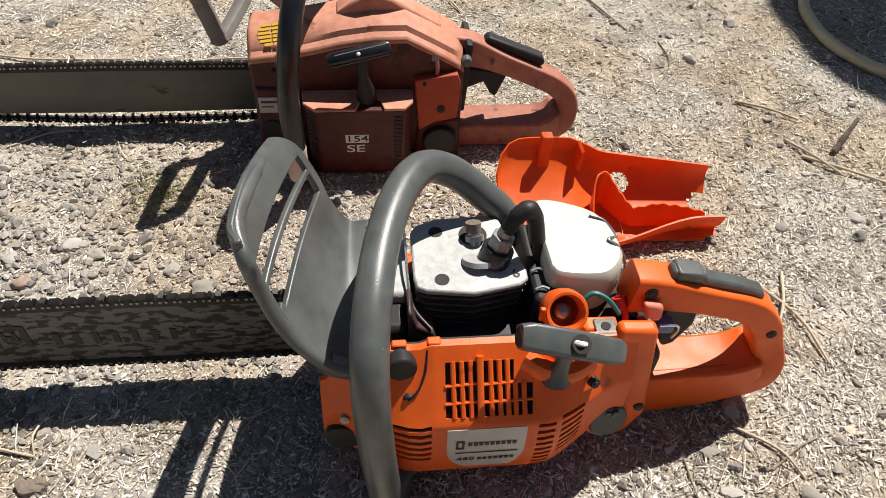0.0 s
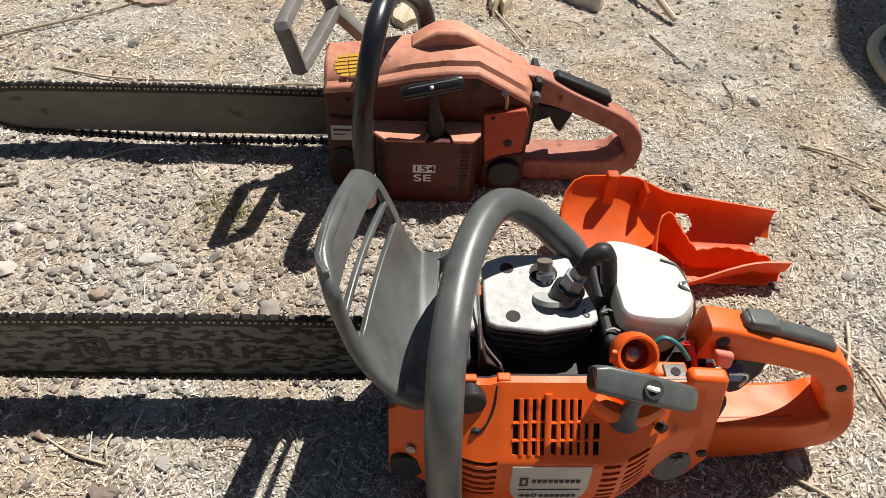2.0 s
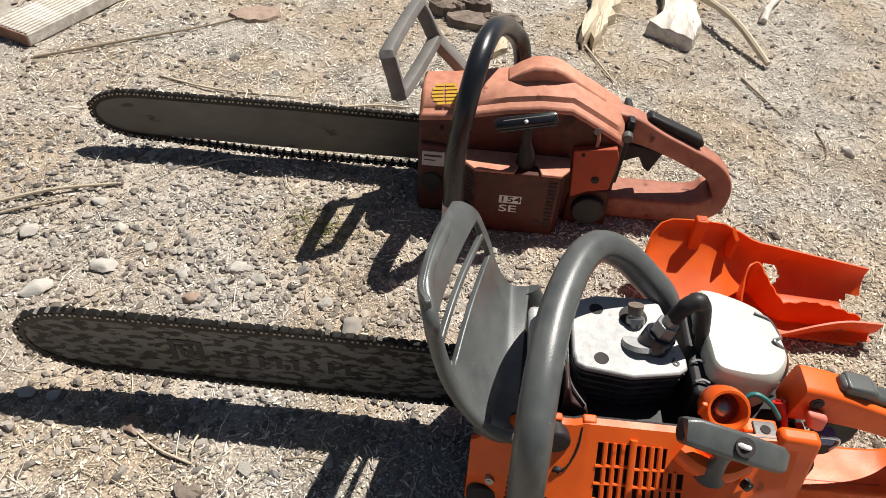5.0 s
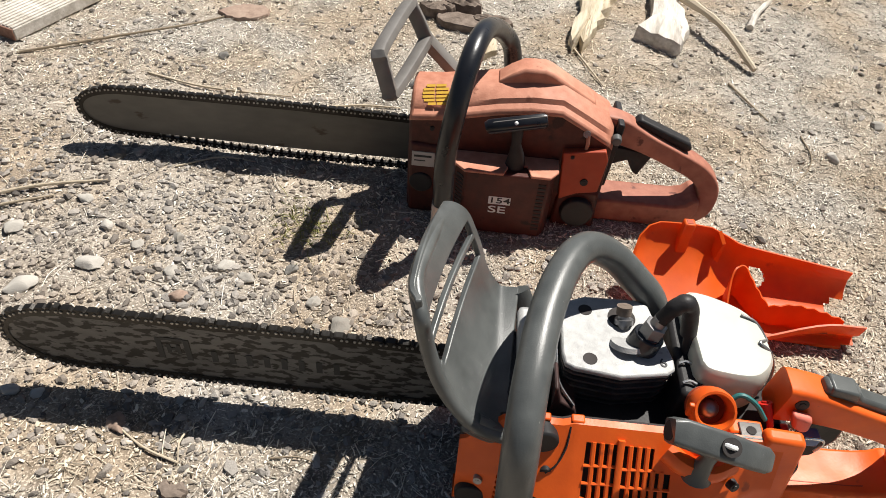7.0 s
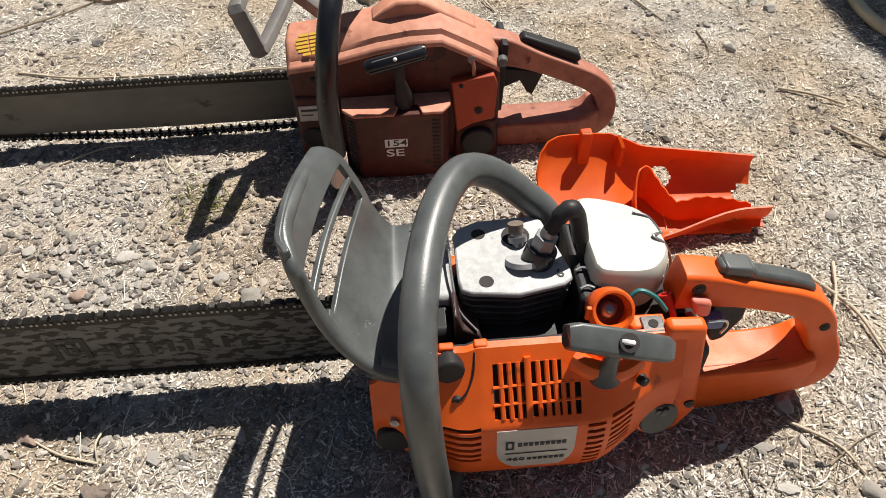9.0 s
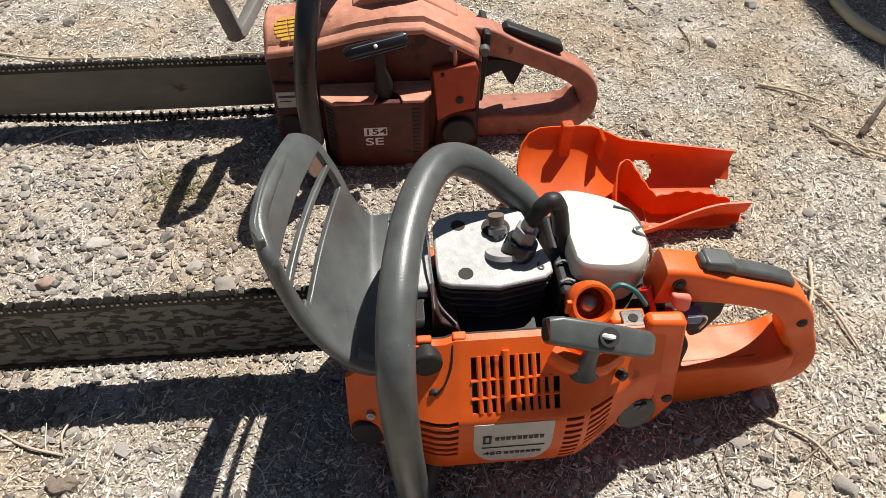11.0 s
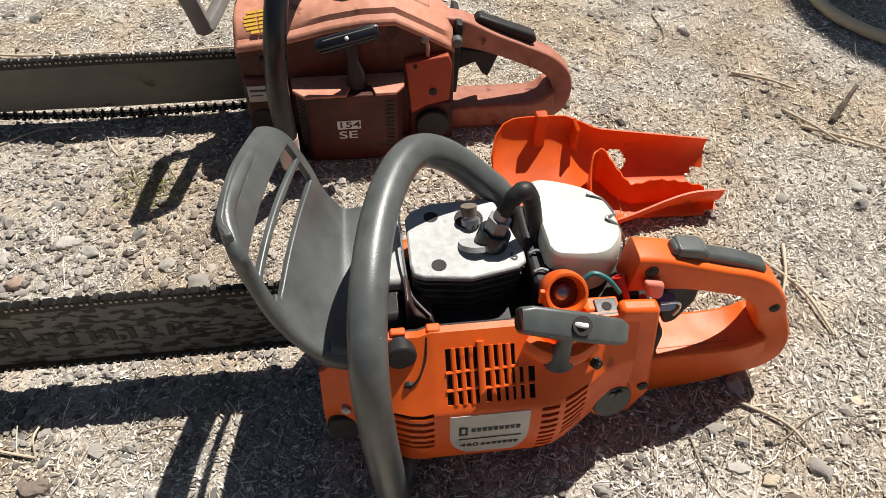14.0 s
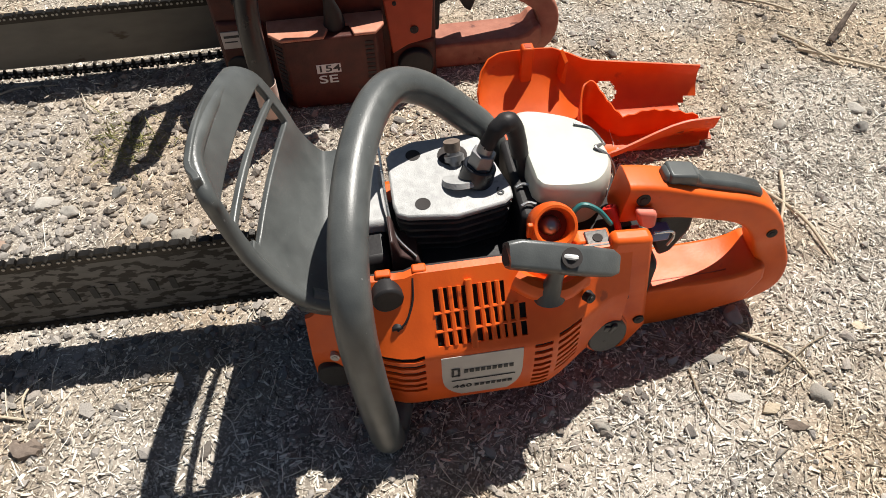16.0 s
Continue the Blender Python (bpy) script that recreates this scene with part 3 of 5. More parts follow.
# spark plug, its boot and lead
plug = part("decompression_valve", cyl(cyl(bmesh.new(), (0.043, 0.096, 0.176), (0.042, 0.103, 0.188), 0.0058, 0.0054, 16), (0.0427, 0.098, 0.181), (0.0424, 0.1005, 0.185), 0.0085, 0.0082, 16), STEEL, cylinder, "steel valve with a black knob")
bm = bmesh.new()
cyl(bm, (0.0419, 0.1035, 0.187), (0.0415, 0.107, 0.1945), 0.0066, 0.0070, 16)
part("knob", bm, BARK, plug, "brown knob of the valve")
boot = part("plug_boot", sweep(bmesh.new(), rounded([(0.0650, 0.0795, 0.211), (0.0705, 0.0810, 0.222), (0.0770, 0.0830, 0.2285), (0.0835, 0.0845, 0.2285), (0.0880, 0.0840, 0.220), (0.0905, 0.0830, 0.210), (0.0930, 0.0815, 0.196)], 4), [(0.0064, 0.0064)] * 5 + [(0.0074, 0.0074)] * 4 + [(0.0082, 0.0082)] * 4 + [(0.0076, 0.0076)] * 4 + [(0.0072, 0.0072)] * 8, 18), BLACK, near, "black rubber spark plug boot")
bm = bmesh.new()
cyl(bm, (0.0560, 0.0755, 0.1785), (0.0600, 0.0775, 0.1935), 0.0142, 0.0136, 24)
cyl(bm, (0.0597, 0.0773, 0.1930), (0.0601, 0.0776, 0.1950), 0.0112, 0.0104, 24)
part("plug_cup", bm, BLACK_GLOSS, boot, "black rubber cup round the plug", bevel=0.001)
bm = bmesh.new()
cyl(bm, (0.0600, 0.0775, 0.1945), (0.0632, 0.0788, 0.2060), 0.0108, 0.0104, 6)
cyl(bm, (0.0630, 0.0787, 0.2055), (0.0655, 0.0797, 0.2135), 0.0066, 0.0060, 16)
part("hex_collar", bm, STEEL, boot, "bare steel hexagon of the plug", bevel=0.0006)
part("plug_lead", sweep(bmesh.new(), rounded([(0.0928, 0.0816, 0.199), (0.0955, 0.078, 0.182), (0.0975, 0.070, 0.160), (0.098, 0.060, 0.145)], 5), 0.0044, 12), BLACK, boot)
# intake and dark inside between cylinder and filter
bm = box(bmesh.new(), (0.085, 0.03, 0.10), (0.108, 0.12, 0.178))
part("intake_block", bm, BLACK, near, "black intake block", bevel=0.004)
bm = box(bmesh.new(), (0.10, 0.012, 0.10), (0.185, 0.11, 0.140))
part("carburettor_bay", bm, VOID, near, "dark carburettor bay", bevel=0.003)
part("clamp", sweep(bmesh.new(), rounded([(0.086, 0.040, 0.181), (0.092, 0.042, 0.182), (0.098, 0.040, 0.181)], 3), 0.0013, 6), CHROME, near)
part("clamp", sweep(bmesh.new(), rounded([(0.086, 0.060, 0.181), (0.092, 0.062, 0.182), (0.098, 0.060, 0.181)], 3), 0.0013, 6), CHROME, near)
# white air filter
FILTER = [(0.097, 0.050), (0.105, 0.042), (0.138, 0.041), (0.156, 0.049), (0.169, 0.070), (0.167, 0.100), (0.156, 0.122), (0.132, 0.134), (0.103, 0.138), (0.095, 0.116)]
bm = bmesh.new()
rings = []
for g, z in ((0.93, 0.146), (0.985, 0.152), (1.0, 0.165), (0.99, 0.180), (0.955, 0.1885), (0.88, 0.1925), (0.45, 0.1945)):
    rings.append([bm.verts.new((p.x, p.y, z - 0.10 * (p.x - 0.13) * (z > 0.17))) for p in [Vector((0.131 + (q.x - 0.131) * g, 0.080 + (q.y - 0.080) * g, 0)) for q in rounded([(*p, 0) for p in FILTER] + [(*FILTER[0], 0)], 4)[:-1]]])
for a, b in zip(rings, rings[1:]):
    for k in range(len(a)):
        bm.faces.new((a[k], a[(k + 1) % len(a)], b[(k + 1) % len(a)], b[k]))
bm.faces.new(rings[0][::-1])
bm.faces.new(rings[-1])
filt = part("air_filter", bm, WHITE_TANK, near, "milky white plastic air filter housing")
part("wire_clip", sweep(bmesh.new(), rounded([(0.146, 0.112, 0.1935), (0.159, 0.108, 0.1900), (0.170, 0.098, 0.180), (0.163, 0.088, 0.1895), (0.156, 0.082, 0.1930), (0.166, 0.077, 0.1870), (0.1735, 0.073, 0.170), (0.1735, 0.068, 0.150)], 5), 0.0013, 8), STEEL, filt, "bent steel wire clip")
for k in range(4):
    part("snap_tab", box(bmesh.new(), (0.146 + 0.0045 * k, 0.0430 + 0.0042 * k, 0.160), (0.1495 + 0.0045 * k, 0.0480 + 0.0042 * k, 0.170)), WHITE_TANK, filt, bevel=0.0008)
# orange ring with a grey ball
RC, RN = Vector((0.104, 0.014, 0.184)), Vector((0.08, -0.72, 0.69)).normalized()
rr = [RC + facing((0, 0, 0), (1, 0, 0.05), (0, 0.69, 0.72)).to_3x3() @ Vector((0.0155 * math.cos(a), 0.0155 * math.sin(a), 0)) for a in [2 * math.pi * k / 28 for k in range(29)]]
choke = part("intake_ring", sweep(bmesh.new(), rr, (0.0032, 0.009), 10, tuple(RN)), ORANGE, near, "orange plastic ring around a grey plug")
part("plug_ball", ball(bmesh.new(), RC - RN * 0.006, 0.0085), STEEL, choke)
bm = bmesh.new()
cyl(bm, RC - RN * 0.014, RC - RN * 0.008, 0.0165, segs=24)
part("ring_base", bm, FADED_RED, choke)
part("ring_bracket", prism(bmesh.new(), [(0.118, 0.150), (0.152, 0.150), (0.152, 0.167), (0.125, 0.168), (0.118, 0.175)], 0.006, 0.020), ORANGE, choke, bevel=0.002)
part("ring_tab", box(bmesh.new(), (0.083, 0.008, 0.180), (0.0875, 0.012, 0.194)), ORANGE, choke, bevel=0.001)
bm = box(bmesh.new(), (0.131, 0.000, 0.168), (0.149, 0.016, 0.1695))
part("square_nut_plate", bm, FIN, near, "square steel nut plate", bevel=0.001)
bm = bmesh.new()
cyl(bm, (0.140, 0.008, 0.169), (0.140, 0.008, 0.1702), 0.004, segs=14)
part("nut_hole", bm, VOID, bpy.data.objects["square_nut_plate"])
# wires, stop switch
part("wire", sweep(bmesh.new(), rounded([(0.122, 0.030, 0.170), (0.133, 0.034, 0.180), (0.146, 0.030, 0.176), (0.156, 0.022, 0.166)], 5), 0.0022, 8), TEAL, near, "green wire")
part("wire", sweep(bmesh.new(), rounded([(0.158, 0.038, 0.171), (0.161, 0.032, 0.165), (0.163, 0.026, 0.160), (0.166, 0.022, 0.150)], 5), 0.0028, 8), RED, near, "red wire")
bm = bmesh.new()
cyl(bm, (0.158, 0.037, 0.170), (0.161, 0.031, 0.162), 0.0056, 0.005, 14)
part("wire_sleeve", bm, RED, near, "red rubber wire sleeve")
part("stop_switch", prism(bmesh.new(), [(0.173, 0.180), (0.191, 0.176), (0.193, 0.160), (0.188, 0.157), (0.178, 0.163)], 0.018, 0.027), PINK, near, "sun-bleached red stop switch", bevel=0.003)
part("blue_connector", box(bmesh.new(), (0.192, 0.018, 0.140), (0.208, 0.030, 0.152)), BLUE, near, "blue connector", bevel=0.002)
part("connector_clip", sweep(bmesh.new(), rounded([(0.192, 0.017, 0.154), (0.207, 0.017, 0.153), (0.211, 0.018, 0.144), (0.208, 0.018, 0.134)], 4), 0.0012, 6), CHROME, near)
part("red_link", box(bmesh.new(), (0.170, 0.02, 0.125), (0.190, 0.04, 0.140)), RED, near, bevel=0.002)

# muffler, heat shield and front bolts
bm = box(bmesh.new(), (-0.050, 0.050, 0.105), (-0.0175, 0.118, 0.170))
part("muffler", bm, ALU, near, "bright metal muffler", bevel=0.005)
bm = prism(bmesh.new(), [(-0.020, 0.095), (0.004, 0.095), (0.008, 0.13), (0.002, 0.148), (-0.012, 0.158), (-0.0165, 0.176), (-0.0195, 0.176)], 0.024, 0.052)
part("heat_shield", bm, HEAT_SHIELD, near, "dark brown heat shield", bevel=0.004)
part("gasket_edge", sweep(bmesh.new(), rounded([(-0.018, 0.122, 0.182), (-0.018, 0.085, 0.181), (-0.0175, 0.058, 0.176), (-0.014, 0.040, 0.164), (0.0, 0.026, 0.152)], 4), (0.002, 0.0012), 8), CHROME, near)
bm = prism(bmesh.new(), [(-0.095, 0.10), (-0.05, 0.115), (-0.02, 0.135), (-0.02, 0.16), (-0.06, 0.158), (-0.098, 0.128)], 0.022, 0.098)
part("front_housing", bm, BLACK, near, "black front housing", bevel=0.006)
bm = bmesh.new()
cyl(bm, (-0.028, 0.004, 0.153), (-0.026, -0.016, 0.156), 0.0125, 0.012, 20)
part("vibration_mount", bm, BLACK, near, "black rubber vibration mount", bevel=0.002)
bm = bmesh.new()
cyl(bm, (-0.022, -0.018, 0.133), (-0.0215, -0.027, 0.131), 0.0058, 0.0052, 14)
part("oil_plug", bm, BLACK, near, bevel=0.001)
part("cover_rib", box(bmesh.new(), (-0.034, -0.001, 0.160), (-0.022, 0.006, 0.1685)), ORANGE, cover, bevel=0.0015)
part("cover_rib", box(bmesh.new(), (-0.006, -0.002, 0.164), (0.005, 0.006, 0.1705)), ORANGE, cover, bevel=0.0015)
part("seam_cord", sweep(bmesh.new(), rounded([(-0.006, -0.004, 0.166), (-0.008, -0.015, 0.152), (-0.014, -0.024, 0.140), (-0.022, -0.028, 0.132)], 4), 0.0009, 6), BLACK, cover)
bm = bmesh.new()
cyl(bm, (-0.076, -0.012, 0.068), (-0.077, -0.024, 0.069), 0.016, 0.015, 20)
part("oil_cap", bm, BLACK, near, "black oil cap", bevel=0.001)
bolt("bolt", (-0.074, -0.022, 0.098), (-0.2, -1, 0.2), 0.0045, near, STEEL)

# front handle
tube_path = rounded([(-0.030, -0.030, 0.012), (-0.040, -0.060, 0.016), (-0.044, -0.063, 0.06), (-0.049, -0.061, 0.135), (-0.051, -0.049, 0.196), (-0.048, -0.012, 0.227), (-0.038, 0.045, 0.241), (-0.021, 0.096, 0.245), (-0.001, 0.128, 0.240), (0.025, 0.141, 0.223), (0.052, 0.142, 0.197), (0.078, 0.139, 0.166), (0.092, 0.130, 0.115), (0.092, 0.112, 0.07)], 7)
part("front_handle", sweep(bmesh.new(), tube_path, 0.0143, 28, flat_rib=0.02), GREY_PLASTIC, near, "dark grey rubber-coated front handle with fine ribs")

# chain brake guard
NEAR_SIDE = [(-0.146, 0.014, 0.276), (-0.1435, 0.012, 0.262), (-0.1385, 0.010, 0.242), (-0.1315, 0.006, 0.222), (-0.122, 0.000, 0.203), (-0.108, -0.006, 0.184), (-0.092, -0.010, 0.168), (-0.076, -0.010, 0.157), (-0.060, -0.008, 0.150)]
FAR_SIDE = [(-0.128, 0.148, 0.2525), (-0.119, 0.152, 0.2505), (-0.109, 0.154, 0.2425), (-0.101, 0.154, 0.2255), (-0.094, 0.153, 0.2075), (-0.088, 0.151, 0.188), (-0.080, 0.149, 0.172), (-0.068, 0.147, 0.158), (-0.048, 0.145, 0.160)]
A, Z = rounded(NEAR_SIDE, 4), rounded(FAR_SIDE, 4)
CROSS = [0, 0.03, 0.07, 0.12, 0.18, 0.25, 0.32, 0.4, 0.5, 0.6, 0.7, 0.78, 0.84, 0.89, 0.93, 0.965, 1.0]
rows = []
for i, (p, q) in enumerate(zip(A, Z)):
    f = i / (len(A) - 1)
    row = []
    for w in CROSS:
        c = p.lerp(q, w)
        c.z += 0.011 * math.sin(math.pi * w) * (1 - f)
        c.x -= 0.004 * math.sin(math.pi * w) * (1 - f)
        c.x += 0.008 * math.exp(-(w / 0.06) ** 2) * (1 - f)
        row.append(c)
    rows.append(row)


def guard_keep(i, j):
    w = (CROSS[j] + CROSS[j + 1]) / 2
    lo, hi = (0.12, 0.93) if i in (9, 16) else (0.07, 0.93)
    if lo < w < hi and (9 <= i < 12 or 13 <= i < 17):
        return False
    return True


bm = bmesh.new()
top, low = sheet(bm, rows, 0.0055)
close_sheet(bm, top, low, guard_keep)
guard = part("chain_brake_guard", bm, GREY_PLASTIC, near, "dark grey chain brake guard with two slots", bevel=0.0012)
# rolled rim round the top and the side, and the foot of the guard
lip = [Vector(c) + Vector((0.004, 0, -0.004)) for c in reversed(rows[1])]
rim = lip[:-2] + [Vector(r[0]) + Vector((0.004, 0.001, -0.004)) for r in rows[3:]]
part("guard_rim", sweep(bmesh.new(), rounded(rim[::3] + [rim[-1]], 4), (0.0068, 0.0062), 12), GREY_PLASTIC, guard)
part("guard_foot", sweep(bmesh.new(), rounded([(-0.086, -0.006, 0.160), (-0.068, -0.004, 0.146), (-0.052, 0.004, 0.136), (-0.036, 0.010, 0.130)], 4), (0.012, 0.008), 12), GREY_PLASTIC, guard)
part("guard_pivot", sweep(bmesh.new(), rounded([(-0.050, 0.142, 0.163), (-0.040, 0.135, 0.145), (-0.030, 0.125, 0.125)], 4), (0.012, 0.008), 12), GREY_PLASTIC, guard)
# plain dark emblem on the bar
bars(near_bar, facing((-0.378, 0.0933, 0.079), (1, 0, 0), (0, 0, 1)), [(-0.019, -0.013), (0.009, 0.015)], 0.032, MARK_DARK)
bars(near_bar, facing((-0.380, 0.0933, 0.094), (1, 0, 0), (0, 0, 1)), [(-0.011, 0.011)], 0.004, MARK_DARK)
bars(near_bar, facing((-0.380, 0.0933, 0.079), (1, 0, 0), (0, 0, 1)), [(-0.007, -0.003), (0.003, 0.007)], 0.014, MARK_DARK)
bars(near_bar, facing((-0.380, 0.0933, 0.079), (1, 0, 0), (0, 0, 1)), [(-0.003, 0.003)], 0.004, MARK_DARK)
bars(near_bar, facing((-0.275, 0.0933, 0.073), (1, 0, 0), (0, 0, 1)), [(-0.068 + 0.0175 * k, -0.068 + 0.0175 * k + 0.006) for k in range(8)], 0.017, MARK_DARK)

# ---- far saw: faded red ----
far = tagged(new("chainsaw"), "older faded red chainsaw with a black handle, standing on dry ground", "chainsaw", "chainsaws on the ground")
far.matrix_basis = pose(-0.24, 0.80, 0, 0, 0, 10)
far_bar = bar_and_chain(far, 0.072, -0.01, -0.512, 0.012, 0.097, BAR_PLAIN, "dull brown-grey guide bar", 0.0075)
US = [-0.022, -0.019, 0.02, 0.055, 0.09, 0.13, 0.168, 0.20, 0.226, 0.234, 0.240]


def ridge(u):
    return 0.154 + 0.026 * smooth_step(-0.02, 0.14, u) - max(0.0, u - 0.17) * 0.58


def crown(u):
    return ridge(u) + 0.022 - 0.004 * smooth_step(0.0, 0.12, u)


def lofted(profile):
    """A closed skin through the profile at each station along the saw."""
    bm = bmesh.new()
    rings = []
    for u in US:
        end = 0.0035 if u in (US[0], US[-1]) else 0.0
        rings.append([bm.verts.new((u, v + end * (1 if v < 0.04 else -1), z - end * (z > 0.1))) for v, z in profile(ridge(u), crown(u))])
    for a, b in zip(rings, rings[1:]):
        for k in range(len(a)):
            bm.faces.new((a[k], a[(k + 1) % len(a)], b[(k + 1) % len(a)], b[k]))
    bm.faces.new(rings[0])
    bm.faces.new(rings[-1][::-1])
    return bm


# body below the ridge has its shade in the colour; hood stays pale
hull = part("body", lofted(lambda r, c: [(-0.010, 0.004), (-0.012, 0.06), (-0.012, r - 0.006), (-0.006, r - 0.003), (0.09, r - 0.006), (0.10, 0.06), (0.098, 0.004)]), SHADED_RED, far, "brick-red housing with side shade in its colour", bevel=0.002)
hood = part("hood", lofted(lambda r, c: [(-0.0135, r - 0.008), (-0.0115, r - 0.001), (-0.003, r + 0.003), (0.000, r + 0.009), (0.020, c), (0.056, c), (0.078, c - 0.018), (0.097, r - 0.018), (0.09, r - 0.024), (0.0, r - 0.012)]), FADED, far, "sun-faded pinkish red hood", bevel=0.002)
bm = prism(bmesh.new(), [(0.084, 0.192), (0.100, 0.204), (0.116, 0.2135), (0.142, 0.2145), (0.152, 0.211), (0.214, 0.174), (0.205, 0.162), (0.09, 0.18)], 0.020, 0.054)
part("top_cap", bm, FADED, hood, "raised faded red top cap", bevel=0.004)
bm = prism(bmesh.new(), [(-0.01, 0.0), (0.235, 0.0), (0.24, 0.05), (-0.015, 0.05)], -0.004, 0.092)
part("base", bm, FADED_RED, far, bevel=0.004)
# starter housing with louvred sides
# same darkened red here and on both tanks, for their shaded fronts
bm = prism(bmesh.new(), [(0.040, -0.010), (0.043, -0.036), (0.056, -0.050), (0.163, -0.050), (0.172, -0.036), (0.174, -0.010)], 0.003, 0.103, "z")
starter = part("starter_housing", bm, SHADED_RED, far, "dark red starter housing with louvres", bevel=0.0025)
# paler top slab: the sunlit upper face is put into its colour
part("shelf", prism(bmesh.new(), [(0.038, -0.008), (0.040, -0.038), (0.055, -0.053), (0.104, -0.053), (0.112, -0.032), (0.134, -0.032), (0.139, -0.053), (0.164, -0.053), (0.175, -0.038), (0.176, -0.008)], 0.1034, 0.1074, "z"), FADED, starter, bevel=0.0012)
# slots are proud dark strips, coloured as the shade between louvres
for k in range(13):
    z = 0.016 + 0.0062 * k
    part("louvre", box(bmesh.new(), (0.1505, -0.0508, z), (0.1605, -0.049, z + 0.0034)), VOID, starter, smooth=False)
    m = facing((0.0495, -0.0435, z), (13, -14, 0), (0, 0, 1))
    part("louvre", box(bmesh.new(), (-0.0065, 0, -0.001), (0.0065, 0.0034, 0.0006), m), VOID, starter, smooth=False)
bars(starter, facing((0.104, -0.0502, 0.0605), (1, 0, 0), (0, 0, 1)), [(-0.0145, 0.0145)], 0.0125, MARK_WHITE)
lettering("model_print", "154", 0.0092, facing((0.104, -0.0509, 0.0605), (1, 0, 0), (0, 0, 1)), MARK_DARK, starter, 0.025)
lettering("model_print", "SE", 0.0115, facing((0.102, -0.0504, 0.0445), (1, 0, 0), (0, 0, 1)), MARK_WHITE, starter, 0.023)
# pull starter
pull = part("pull_handle", sweep(bmesh.new(), [Vector((0.076, -0.036, 0.162)), Vector((0.080, -0.036, 0.164)), Vector((0.144, -0.036, 0.180)), Vector((0.148, -0.036, 0.181))], [(0.0075, 0.006), (0.0095, 0.008), (0.0095, 0.008), (0.0075, 0.006)], 14, (0, 0.8, 0.6), 4.0), BLACK_GLOSS, far, "black pull starter grip")
part("grip_edge", sweep(bmesh.new(), rounded([(0.078, -0.0395, 0.1715), (0.11, -0.0395, 0.1798), (0.146, -0.0395, 0.1888)], 3), 0.0011, 6), GUARD_154, pull)
part("grip_edge", sweep(bmesh.new(), rounded([(0.079, -0.0450, 0.1605), (0.11, -0.0450, 0.1688), (0.146, -0.0450, 0.1778)], 3), 0.0010, 6), GUARD_154, pull)
part("grip_knot", ball(bmesh.new(), (0.111, -0.0420, 0.1760), 0.0036), MARK_WHITE, pull, "pale cord knot")
bm = bmesh.new()
sweep(bm, [Vector((0.114, -0.034, 0.168)), Vector((0.115, -0.034, 0.142)), Vector((0.118, -0.032, 0.120)), Vector((0.118, -0.030, 0.106))], [(0.008, 0.007), (0.006, 0.006), (0.011, 0.010), (0.013, 0.012)], 14)
part("stem", bm, BLACK, pull)
# bright side plate, caps, screws
bm = prism(bmesh.new(), [(0.177, 0.126), (0.231, 0.134), (0.236, 0.120), (0.233, 0.068), (0.205, 0.062), (0.184, 0.050)], -0.022, -0.008)
side_plate = part("side_plate", bm, FADED_RED, far, "brighter red bolted side plate", bevel=0.002)
bolt("bolt", (0.212, -0.022, 0.083), (0, -1, 0), 0.006, side_plate)
bolt("bolt", (0.190, -0.022, 0.121), (0, -1, 0), 0.003, side_plate)
bolt("bolt", (0.203, -0.013, 0.152), (0, -1, 0.3), 0.0055, far, STEEL)
part("lever_pin", sweep(bmesh.new(), rounded([(0.205, -0.013, 0.15), (0.206, -0.016, 0.14), (0.206, -0.014, 0.128)], 3), 0.0025, 8), FADED, far)
bm = bmesh.new()
cyl(bm, (0.212, -0.006, 0.030), (0.212, -0.026, 0.031), 0.0235, 0.022, 26)
part("fuel_cap", bm, BLACK, far, "black fuel cap", bevel=0.002)
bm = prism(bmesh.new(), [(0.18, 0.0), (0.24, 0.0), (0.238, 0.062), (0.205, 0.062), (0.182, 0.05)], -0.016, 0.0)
part("tank", bm, SHADED_RED, far, "dark red fuel tank", bevel=0.004)
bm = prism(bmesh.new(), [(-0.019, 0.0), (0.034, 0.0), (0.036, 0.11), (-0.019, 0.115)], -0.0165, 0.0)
part("front_tank", bm, SHADED_RED, far, "dark red oil tank", bevel=0.004)
bm = bmesh.new()
cyl(bm, (-0.002, -0.010, 0.052), (-0.003, -0.019, 0.052), 0.0165, 0.0155, 22)
part("oil_cap", bm, BLACK, far, "black oil cap", bevel=0.0015)
bm = box(bmesh.new(), (-0.016, -0.0178, 0.079), (0.014, -0.0162, 0.102))
tag_plate = part("type_plate", bm, LABEL, far, "worn silver type plate", bevel=0.0006)
bars(tag_plate, facing((-0.001, -0.0179, 0.0955), (1, 0, 0), (0, 0, 1)), [(-0.012, 0.011)], 0.003, MARK_DARK)
bars(tag_plate, facing((-0.001, -0.0179, 0.0885), (1, 0, 0), (0, 0, 1)), [(-0.012, 0.003)], 0.0015, MARK_DARK)
bolt("bolt", (0.008, -0.0125, 0.137), (0, -1, 0), 0.0035, far)
# round yellow sticker made of bars on the sloping shoulder
up_dir = Vector((0, 0.020, 0.013))
sticker = facing((0.010, 0.010, 0.1722), (1, 0, 0.14), up_dir)
